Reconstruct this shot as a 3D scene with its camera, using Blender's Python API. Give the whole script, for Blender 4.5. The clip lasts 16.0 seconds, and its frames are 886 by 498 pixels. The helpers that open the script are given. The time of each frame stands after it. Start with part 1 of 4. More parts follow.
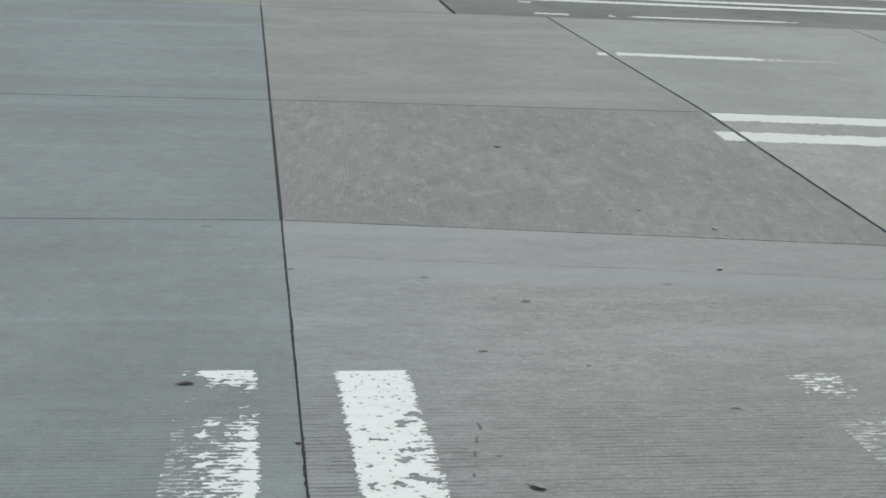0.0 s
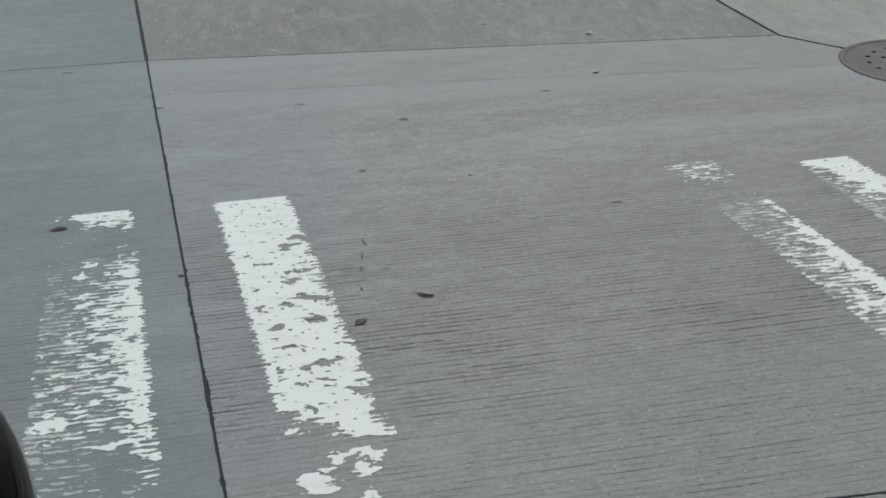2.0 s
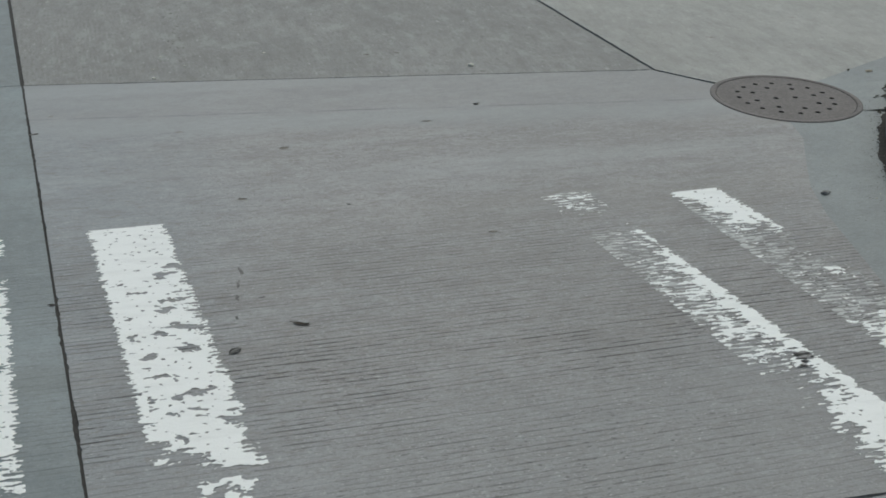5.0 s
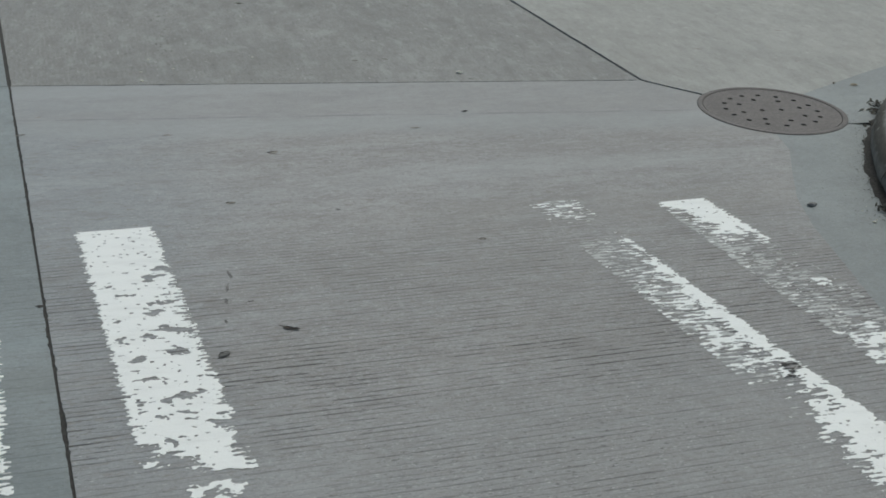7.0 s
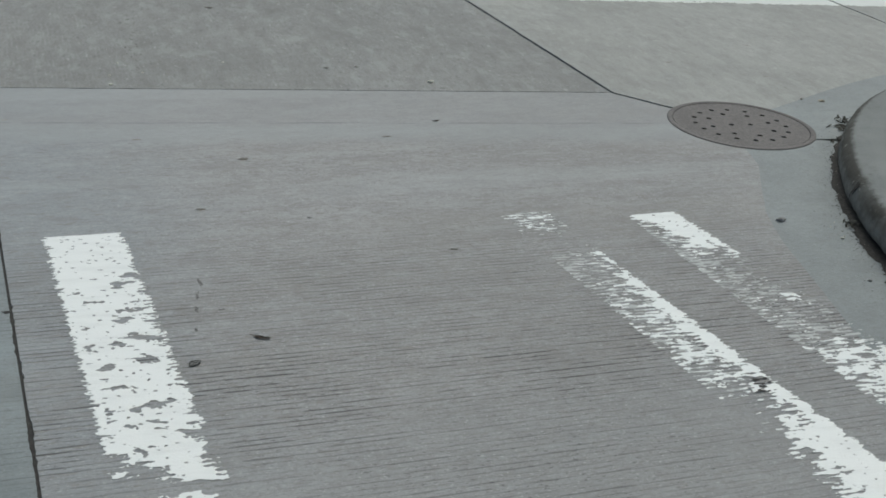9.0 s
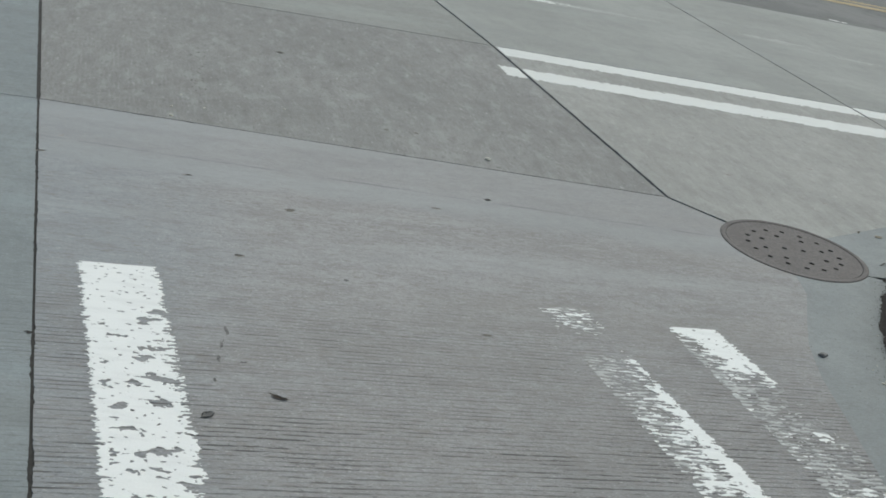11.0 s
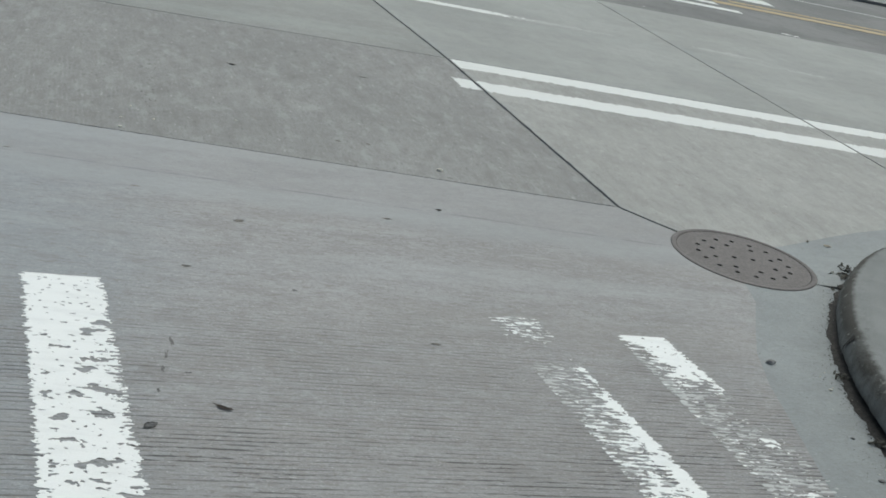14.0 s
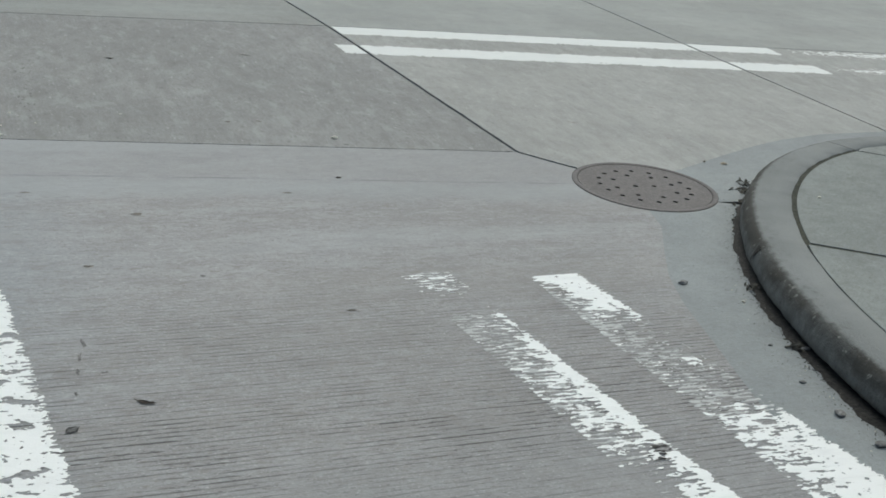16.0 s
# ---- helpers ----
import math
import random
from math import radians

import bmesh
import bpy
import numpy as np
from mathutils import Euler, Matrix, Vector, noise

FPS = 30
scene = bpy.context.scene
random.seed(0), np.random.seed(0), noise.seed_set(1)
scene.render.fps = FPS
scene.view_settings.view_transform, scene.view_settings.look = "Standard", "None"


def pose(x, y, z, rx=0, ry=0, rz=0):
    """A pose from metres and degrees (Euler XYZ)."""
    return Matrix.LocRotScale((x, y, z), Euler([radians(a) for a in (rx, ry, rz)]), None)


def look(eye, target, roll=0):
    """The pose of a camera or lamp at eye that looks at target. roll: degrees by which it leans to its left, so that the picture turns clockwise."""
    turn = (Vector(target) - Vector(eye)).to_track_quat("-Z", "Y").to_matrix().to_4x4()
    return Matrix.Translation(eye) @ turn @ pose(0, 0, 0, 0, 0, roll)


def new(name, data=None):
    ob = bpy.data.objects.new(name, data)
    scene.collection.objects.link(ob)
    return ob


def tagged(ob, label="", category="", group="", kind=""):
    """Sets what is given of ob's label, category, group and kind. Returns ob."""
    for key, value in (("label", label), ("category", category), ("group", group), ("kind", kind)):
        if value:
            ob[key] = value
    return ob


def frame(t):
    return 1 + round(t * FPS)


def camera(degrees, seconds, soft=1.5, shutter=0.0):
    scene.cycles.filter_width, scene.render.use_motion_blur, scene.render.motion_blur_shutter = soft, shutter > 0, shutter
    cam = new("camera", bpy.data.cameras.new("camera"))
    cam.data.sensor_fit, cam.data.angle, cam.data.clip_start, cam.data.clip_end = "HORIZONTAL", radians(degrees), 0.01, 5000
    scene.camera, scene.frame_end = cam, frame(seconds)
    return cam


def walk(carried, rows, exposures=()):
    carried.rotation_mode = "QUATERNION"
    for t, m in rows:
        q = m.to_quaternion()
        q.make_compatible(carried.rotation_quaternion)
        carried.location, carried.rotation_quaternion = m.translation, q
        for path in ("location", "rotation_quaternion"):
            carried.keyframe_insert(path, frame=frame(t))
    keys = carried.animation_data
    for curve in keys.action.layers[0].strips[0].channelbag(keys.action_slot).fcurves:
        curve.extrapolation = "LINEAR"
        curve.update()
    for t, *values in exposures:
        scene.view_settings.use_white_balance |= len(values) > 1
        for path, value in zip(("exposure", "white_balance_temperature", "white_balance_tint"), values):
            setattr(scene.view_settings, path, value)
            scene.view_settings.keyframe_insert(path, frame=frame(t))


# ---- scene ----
cam = camera(40.0, 16.0, soft=1.7)
PATH = [
    (0, (0.548, -4.813, 1.600), (0.5982, -2.9282, 0.9330), 2.48),
    (0.3, (0.556, -4.814, 1.541), (0.6057, -2.9219, 0.8946), 2.35),
    (0.5, (0.570, -4.837, 1.514), (0.6104, -2.9560, 0.8350), 2.87),
    (0.7, (0.582, -4.830, 1.492), (0.6522, -2.9782, 0.7388), 2.08),
    (0.8, (0.586, -4.824, 1.503), (0.6735, -2.9819, 0.7284), 1.23),
    (1, (0.592, -4.828, 1.502), (0.6840, -3.0167, 0.6592), 0.21),
    (1.2, (0.595, -4.820, 1.512), (0.6995, -3.0151, 0.6574), 0.26),
    (1.5, (0.600, -4.820, 1.523), (0.7594, -3.0497, 0.6061), -0.82),
    (1.8, (0.603, -4.806, 1.513), (0.7813, -3.0287, 0.6133), -0.46),
    (2, (0.606, -4.809, 1.501), (0.8206, -3.0341, 0.6036), -0.62),
    (2.2, (0.606, -4.794, 1.507), (0.8625, -3.0281, 0.6034), 1.74),
    (2.5, (0.613, -4.800, 1.517), (0.8700, -3.0230, 0.6360), 2.70),
    (3, (0.638, -4.804, 1.506), (0.9380, -3.0273, 0.6381), 2.50),
    (3.5, (0.646, -4.824, 1.511), (0.9690, -3.0509, 0.6440), 2.10),
    (4, (0.637, -4.842, 1.512), (0.9881, -3.0637, 0.6668), 2.30),
    (4.2, (0.647, -4.837, 1.516), (1.0101, -3.0655, 0.6617), 2.10),
    (6.5, (0.625, -4.837, 1.507), (1.0520, -3.0758, 0.6609), 2.60),
    (7, (0.616, -4.836, 1.509), (1.0411, -3.0715, 0.6688), 3.10),
    (7.5, (0.623, -4.829, 1.502), (1.0650, -3.0739, 0.6510), 3.10),
    (8, (0.633, -4.826, 1.499), (1.1020, -3.0731, 0.6580), 2.90),
    (8.5, (0.615, -4.827, 1.506), (1.0951, -3.0747, 0.6699), 3.60),
    (9, (0.592, -4.817, 1.513), (1.0772, -3.0615, 0.6867), 4.70),
    (9.2, (0.589, -4.807, 1.518), (1.0656, -3.0417, 0.7079), 5.92),
    (9.5, (0.587, -4.780, 1.525), (1.0809, -3.0202, 0.7131), 7.80),
    (9.7, (0.579, -4.764, 1.527), (1.0420, -2.9798, 0.7509), 9.30),
    (11.8, (0.628, -4.734, 1.529), (1.0560, -2.9219, 0.7989), 12.90),
    (12, (0.643, -4.745, 1.519), (1.0760, -2.9329, 0.7919), 12.40),
    (12.5, (0.631, -4.736, 1.528), (1.0679, -2.9153, 0.8251), 13.50),
    (13, (0.631, -4.714, 1.538), (1.0760, -2.9000, 0.8230), 14.10),
    (13.5, (0.656, -4.732, 1.526), (1.1329, -2.9353, 0.7881), 12.90),
    (14, (0.634, -4.744, 1.518), (1.1169, -2.9345, 0.8162), 12.90),
    (14.5, (0.641, -4.730, 1.516), (1.1169, -2.9225, 0.8042), 12.70),
    (15, (0.674, -4.735, 1.507), (1.1820, -2.9400, 0.7860), 11.60),
    (15.5, (0.682, -4.743, 1.512), (1.1990, -2.9621, 0.7630), 9.90),
    (16, (0.654, -4.744, 1.497), (1.2790, -2.9900, 0.7670), 6.90),
]
EXPOSURE = [(0.0, 0.08), (0.5, 0.11), (1.0, 0.06), (1.5, -0.05), (2.5, -0.12), (3.5, -0.18), (7.0, -0.17), (9.0, -0.07), (9.7, 0.0), (12.0, 0.01), (12.5, 0.13), (16.0, 0.12)]
walk(cam, [(t, look(eye, target, roll)) for t, eye, target, roll in PATH], [(t, stops, 6500, 0) for t, stops in EXPOSURE])

# ---- light ----
world = bpy.data.worlds.new("overcast_sky")
scene.world = world
world.use_nodes = True
wn = world.node_tree
sky = wn.nodes.new("ShaderNodeTexSky")
sky.sky_type = "NISHITA"
sky.sun_disc = False
sky.sun_elevation = radians(58)
sky.sun_rotation = radians(35)
sky.air_density, sky.dust_density, sky.ozone_density = 1.0, 4.0, 1.5
wn.links.new(sky.outputs[0], wn.nodes["Background"].inputs[0])
wn.nodes["Background"].inputs[1].default_value = 0.10
sun = new("sun", bpy.data.lights.new("sun", "SUN"))
sun.data.energy, sun.data.angle, sun.data.color = 1.2, radians(100), (1.0, 0.97, 0.92)
sun.matrix_world = look((3.2, 4.5, 9.0), (0, 0, 0))


# ---- materials ----
class Nodes:
    """A short way to write node trees."""

    def __init__(self, name):
        self.mat = bpy.data.materials.new(name)
        self.mat.use_nodes = True
        self.tree = self.mat.node_tree
        self.bsdf = self.tree.nodes["Principled BSDF"]
        self.pos = self.tree.nodes.new("ShaderNodeNewGeometry").outputs["Position"]

    def put(self, socket, value):
        if isinstance(value, bpy.types.NodeSocket):
            self.tree.links.new(value, socket)
        elif value is not None:
            socket.default_value = value

    def math(self, op, a, b=0.0, c=None):
        n = self.tree.nodes.new("ShaderNodeMath")
        n.operation = op
        self.put(n.inputs[0], a), self.put(n.inputs[1], b), self.put(n.inputs[2], c)
        return n.outputs[0]

    def scaled(self, sx, sy, sz=1.0, turn=0.0):
        n = self.tree.nodes.new("ShaderNodeMapping")
        self.put(n.inputs[0], self.pos)
        n.vector_type = "TEXTURE"
        n.inputs["Rotation"].default_value = (0, 0, turn)
        n.inputs["Scale"].default_value = (1 / sx, 1 / sy, 1 / sz)
        return n.outputs[0]

    def noise(self, scale, detail=3.0, rough=0.55, at=None):
        n = self.tree.nodes.new("ShaderNodeTexNoise")
        self.put(n.inputs["Vector"], at or self.pos)
        n.inputs["Scale"].default_value, n.inputs["Detail"].default_value, n.inputs["Roughness"].default_value = scale, detail, rough
        return n.outputs[0]

    def cells(self, scale, at=None):
        n = self.tree.nodes.new("ShaderNodeTexVoronoi")
        self.put(n.inputs["Vector"], at or self.pos)
        n.inputs["Scale"].default_value = scale
        return n.outputs

    def span(self, value, a, b, lo=0.0, hi=1.0):
        n = self.tree.nodes.new("ShaderNodeMapRange")
        n.interpolation_type = "SMOOTHSTEP"
        for s, v in zip(n.inputs, (value, a, b, lo, hi)):
            self.put(s, v)
        return n.outputs[0]

    def mix(self, fac, a, b):
        n = self.tree.nodes.new("ShaderNodeMix")
        n.data_type = "RGBA"
        self.put(n.inputs[0], fac), self.put(n.inputs[6], a), self.put(n.inputs[7], b)
        return n.outputs[2]

    def axis(self, k):
        n = self.tree.nodes.new("ShaderNodeSeparateXYZ")
        self.put(n.inputs[0], self.pos)
        return n.outputs[k]

    def random(self):
        return self.tree.nodes.new("ShaderNodeObjectInfo").outputs["Random"]

    def finish(self, color, rough, height=None, strength=0.3, distance=0.004, metal=0.0):
        self.put(self.bsdf.inputs["Base Color"], color), self.put(self.bsdf.inputs["Roughness"], rough)
        self.bsdf.inputs["Metallic"].default_value = metal
        if height is not None:
            b = self.tree.nodes.new("ShaderNodeBump")
            b.inputs["Strength"].default_value, b.inputs["Distance"].default_value = strength, distance
            self.put(b.inputs["Height"], height)
            self.put(self.bsdf.inputs["Normal"], b.outputs[0])
        return self.mat


def rgb(r, g, b):
    return (r, g, b, 1.0)


def tone(c, k):
    return rgb(c[0] * k, c[1] * k, c[2] * k)


def concrete(name, base, grooves=0.0, along=0.09, streak=0.5, speck=0.5, bands=0.0, raked=0.0, blotch=0.0, stretch=1.0):
    """Street concrete: mottled, with aggregate, tyre-polished bands and sawn grooves that run across the street."""
    n = Nodes(name)
    big = n.noise(0.9, 4, 0.6)
    brushed = n.scaled(1.0, stretch)
    mid = n.noise(9, 5, 0.65, brushed)
    fine = n.noise(95, 4, 0.8)
    grit = n.noise(210, 3, 0.8)
    drawn = n.noise(1.0, 4, 0.65, n.scaled(1.6, 26, 1, along))
    col = n.mix(n.span(big, 0.35, 0.68), tone(base, 0.90), tone(base, 1.10))
    col = n.mix(n.math("MULTIPLY", n.span(mid, 0.42, 0.72), 0.30), col, tone(base, 0.78))
    col = n.mix(n.math("MULTIPLY", n.span(drawn, 0.48, 0.70), 0.38 * streak), col, rgb(base[0] * 0.66, base[1] * 0.63, base[2] * 0.60))
    col = n.mix(n.math("MULTIPLY", n.span(drawn, 0.46, 0.30), 0.30 * streak), col, tone(base, 1.22))
    col = n.mix(n.math("MULTIPLY", n.span(fine, 0.49, 0.66), 0.68 * speck), col, rgb(base[0] * 0.60, base[1] * 0.57, base[2] * 0.54))
    col = n.mix(n.math("MULTIPLY", n.span(grit, 0.56, 0.72), 0.45 * speck), col, tone(base, 1.50))
    dash = n.noise(1.0, 3, 0.7, n.scaled(22, 120, 1, along))
    col = n.mix(n.math("MULTIPLY", n.span(dash, 0.54, 0.68), 0.50 * speck), col, rgb(base[0] * 0.62, base[1] * 0.59, base[2] * 0.54))
    col = n.mix(n.math("MULTIPLY", n.span(dash, 0.44, 0.32), 0.30 * speck), col, tone(base, 1.30))
    grain = n.noise(55, 3, 0.75, brushed)
    col = n.mix(n.math("MULTIPLY", n.span(grain, 0.50, 0.68), 0.46 * speck), col, rgb(base[0] * 0.70, base[1] * 0.67, base[2] * 0.62))
    dots = n.cells(85)
    pick = n.span(n.noise(85, 1, 0.5), 0.50, 0.60)
    dot = n.math("MULTIPLY", n.span(dots[0], 0.34, 0.14), pick)
    col = n.mix(n.math("MULTIPLY", dot, 0.55 * speck), col, tone(base, 1.60))
    blot = n.noise(28, 4, 0.75, brushed)
    col = n.mix(n.math("MULTIPLY", n.span(blot, 0.50, 0.66), 0.38 * speck), col, rgb(base[0] * 0.74, base[1] * 0.70, base[2] * 0.66))
    col = n.mix(n.math("MULTIPLY", n.span(blot, 0.47, 0.34), 0.32 * speck), col, rgb(base[0] * 1.20, base[1] * 1.22, base[2] * 1.25))
    pits = n.cells(75)
    pit = n.math("MULTIPLY", n.span(pits[0], 0.16, 0.06), n.span(n.noise(14, 2), 0.50, 0.60))
    col = n.mix(n.math("MULTIPLY", pit, 0.75 * speck), col, tone(base, 0.33))
    if grooves == 1.0:
        # slab tone drifts along x: darker and browner one way, bluish the other
        path = n.math("ADD", n.axis(0), n.math("MULTIPLY", n.math("SUBTRACT", n.noise(1.3, 4), 0.5), 1.1))
        col = n.mix(n.math("MULTIPLY", n.span(path, 0.7, 1.7), 0.19), col, rgb(base[0] * 0.42, base[1] * 0.40, base[2] * 0.37))
        col = n.mix(n.math("MULTIPLY", n.span(path, 1.05, 0.15), 0.52), col, rgb(base[0] * 0.72, base[1] * 0.81, base[2] * 0.87))
        chip = n.noise(1.0, 5, 0.78, n.scaled(16, 58, 1, along))
        col = n.mix(n.math("MULTIPLY", n.span(chip, 0.54, 0.63), 0.62), col, rgb(base[0] * 0.66, base[1] * 0.62, base[2] * 0.55))
        col = n.mix(n.math("MULTIPLY", n.span(chip, 0.44, 0.34), 0.45), col, rgb(base[0] * 1.18, base[1] * 1.22, base[2] * 1.25))
        # darker dashed patches and paler rubbed ones
        rubbed = n.noise(1.0, 5, 0.72, n.scaled(3.2, 11, 1, along))
        col = n.mix(n.math("MULTIPLY", n.span(rubbed, 0.51, 0.64), 0.36), col, rgb(base[0] * 0.62, base[1] * 0.60, base[2] * 0.57))
        col = n.mix(n.math("MULTIPLY", n.span(rubbed, 0.46, 0.36), 0.24), col, rgb(base[0] * 1.16, base[1] * 1.20, base[2] * 1.22))
        # a trowelled strip along the joint, ended by a faint score mark
        strip_y = n.math("ADD", n.axis(1), n.math("MULTIPLY", n.axis(0), 0.02))
        soft_y = n.math("ADD", strip_y, n.math("MULTIPLY", n.math("SUBTRACT", n.noise(5, 4, 0.7), 0.5), 0.30))
        col = n.mix(n.math("MULTIPLY", n.span(soft_y, -0.70, -0.56), 0.50), col, rgb(base[0] * 0.90, base[1] * 0.92, base[2] * 0.92))
        lane_y = n.math("MULTIPLY", n.span(soft_y, -0.68, -0.56), n.span(soft_y, -0.40, -0.48))
        col = n.mix(n.math("MULTIPLY", lane_y, 0.16), col, rgb(base[0] * 1.02, base[1] * 1.10, base[2] * 1.13))
        score = n.math("ABSOLUTE", n.math("ADD", strip_y, n.math("ADD", 0.402, n.math("MULTIPLY", n.noise(2.5, 3), 0.03))))
        score = n.math("MULTIPLY", n.span(score, 0.012, 0.003), n.span(n.noise(1.0, 5, 0.7, n.scaled(5, 40, 1, 0.0)), 0.40, 0.62))
        col = n.mix(n.math("MULTIPLY", score, 0.55), col, tone(base, 0.50))
    if bands:
        lane = n.noise(1.0, 3, 0.5, n.scaled(0.25, 3.2, 1, along))
        col = n.mix(n.math("MULTIPLY", n.span(lane, 0.52, 0.70), 0.45 * bands), col, rgb(base[0] * 1.15, base[1] * 1.20, base[2] * 1.22))
        col = n.mix(n.math("MULTIPLY", n.span(lane, 0.47, 0.32), 0.35 * bands), col, rgb(base[0] * 0.80, base[1] * 0.77, base[2] * 0.72))
    if raked:
        # a patch that was raked along the street while it was wet
        rake = n.math("ADD", n.math("ADD", n.axis(0), n.math("MULTIPLY", n.axis(1), 0.10)), n.math("MULTIPLY", n.noise(6, 4, 0.7), 0.035))
        rake = n.math("SINE", n.math("MULTIPLY", rake, 2 * math.pi / 0.020))
        where = n.math("MULTIPLY", n.span(n.axis(0), 1.1, 0.25), n.span(n.axis(1), 1.5, 0.7))
        where = n.math("MULTIPLY", where, n.span(n.noise(1.0, 5, 0.75, n.scaled(16, 5, 1, 0.0)), 0.46, 0.62))
        col = n.mix(n.math("MULTIPLY", n.math("MULTIPLY", n.span(rake, 0.1, 0.9), where), raked), col, tone(base, 1.45))
        col = n.mix(n.math("MULTIPLY", n.math("MULTIPLY", n.span(rake, -0.1, -0.9), where), 0.6 * raked), col, tone(base, 0.70))
    if blotch:
        # cement-rich and worn spots of a hand's size
        spots, flecks = n.noise(13, 5, 0.62, brushed), n.noise(38, 3, 0.6, brushed)
        col = n.mix(n.math("MULTIPLY", n.span(spots, 0.53, 0.64), 0.45 * blotch), col, rgb(base[0] * 0.74, base[1] * 0.73, base[2] * 0.71))
        col = n.mix(n.math("MULTIPLY", n.span(spots, 0.46, 0.36), 0.38 * blotch), col, rgb(base[0] * 1.24, base[1] * 1.26, base[2] * 1.26))
        col = n.mix(n.math("MULTIPLY", n.span(flecks, 0.60, 0.68), 0.40 * blotch), col, tone(base, 0.58))
        col = n.mix(n.math("MULTIPLY", n.span(flecks, 0.37, 0.30), 0.40 * blotch), col, tone(base, 1.55))
    height = n.math("ADD", n.math("MULTIPLY", fine, 0.5), n.math("MULTIPLY", grit, 0.35))
    height = n.math("SUBTRACT", height, n.math("MULTIPLY", pit, 0.7))
    if grooves:
        bent = n.math("ADD", n.axis(1), n.math("MULTIPLY", n.axis(0), -along))
        bent = n.math("ADD", bent, n.math("ADD", n.math("MULTIPLY", n.noise(1.1, 3), 0.016), n.math("MULTIPLY", n.noise(17, 3), 0.003)))
        bent = n.math("ADD", bent, n.math("MULTIPLY", n.noise(1.0, 3, 0.6, n.scaled(0.6, 27, 1, along)), 0.007))
        wave = n.math("SINE", n.math("MULTIPLY", bent, 2 * math.pi / 0.0190))
        line = n.span(wave, 0.15, 0.90)
        broken = n.span(n.noise(1.0, 5, 0.72, n.scaled(9, 60, 1, along)), 0.42, 0.56)
        worn = n.math("MULTIPLY", n.span(n.axis(1), -1.10, -2.35), n.span(n.noise(2.3, 5), 0.38, 0.60, 0.45, 1.0))
        uneven = n.span(n.noise(1.0, 3, 0.6, n.scaled(1.3, 46, 1, along)), 0.38, 0.60, 0.35, 1.0)
        line = n.math("MULTIPLY", line, uneven)
        deep = n.math("MULTIPLY", n.math("MULTIPLY", line, broken), n.math("MULTIPLY", worn, grooves))
        # towards the waiting line the ribs are worn nearly flat and look bluish
        flat_y = n.math("ADD", n.axis(1), n.math("MULTIPLY", n.math("SUBTRACT", n.noise(1.7, 4, 0.6), 0.5), 0.7))
        flat_y = n.math("SUBTRACT", flat_y, n.math("MULTIPLY", n.span(n.axis(0), 0.6, 1.6), 0.22))
        kept = n.span(flat_y, -2.85, -2.40, 0.45, 1.0)
        deep = n.math("MULTIPLY", deep, kept)
        col = n.mix(n.math("MULTIPLY", n.math("SUBTRACT", 1.0, kept), 0.55), col, rgb(base[0] * 0.80, base[1] * 0.84, base[2] * 0.855))
        # a darker tone where the grooves are strong, and stone grains in the ribs between them
        col = n.mix(n.math("MULTIPLY", worn, 0.20 * grooves), col, rgb(base[0] * 0.60, base[1] * 0.59, base[2] * 0.58))
        stones = n.math("MULTIPLY", n.span(n.noise(1.0, 2, 0.6, n.scaled(70, 150, 1, along)), 0.63, 0.69), worn)
        col = n.mix(n.math("MULTIPLY", stones, 0.55 * grooves), col, tone(base, 1.55))
        holes = n.math("MULTIPLY", n.span(n.noise(1.0, 3, 0.6, n.scaled(48, 130, 1, along)), 0.60, 0.67), worn)
        col = n.mix(n.math("MULTIPLY", holes, 0.70 * grooves), col, tone(base, 0.30))
        col = n.mix(n.math("MULTIPLY", deep, 0.88), col, rgb(0.040, 0.037, 0.033))
        height = n.math("SUBTRACT", height, n.math("MULTIPLY", deep, 1.6))
    return n.finish(col, n.span(mid, 0.3, 0.7, 0.78, 0.92), height, 0.55, 0.004)


NEAR = concrete("grooved_grey_concrete", (0.372, 0.374, 0.374), grooves=1.0, streak=0.6, speck=1.1, bands=0.65)
SIDE = concrete("smooth_bluish_concrete", (0.268, 0.298, 0.305), grooves=0.34, streak=0.7, speck=0.55, bands=1.0, blotch=0.45)
BROWN = concrete("rough_brownish_concrete", (0.282, 0.285, 0.278), along=1.72, streak=0.45, speck=0.8, raked=0.27, blotch=1.3, stretch=0.38)
PALE_TURN = 1.70
PALE = concrete("pale_greenish_concrete", (0.362, 0.367, 0.349), along=PALE_TURN, streak=0.42, speck=0.55, blotch=0.8, stretch=0.45)
PALE_FAR = concrete("smooth_pale_concrete", (0.340, 0.354, 0.338), streak=0.25, speck=0.35, bands=0.4)
FAR = concrete("far_grey_concrete", (0.305, 0.315, 0.300), streak=0.5, speck=0.6, bands=0.6)
GUTTER = concrete("trowelled_gutter_concrete", (0.280, 0.303, 0.304), streak=0.2, speck=0.5)
WALK = concrete("pavement_concrete", (0.240, 0.260, 0.248), along=0.8, streak=0.4, speck=0.75, blotch=0.6)


def asphalt():
    n = Nodes("worn_asphalt")
    g, m, b = n.noise(150, 3, 0.7), n.noise(5, 4), n.noise(0.8, 3)
    col = n.mix(n.span(b, 0.35, 0.65), rgb(0.150, 0.155, 0.153), rgb(0.205, 0.210, 0.205))
    col = n.mix(n.math("MULTIPLY", n.span(g, 0.45, 0.72), 0.5), col, rgb(0.30, 0.30, 0.29))
    col = n.mix(n.math("MULTIPLY", n.span(m, 0.5, 0.7), 0.35), col, rgb(0.10, 0.10, 0.10))
    return n.finish(col, 0.88, g, 0.5, 0.004)


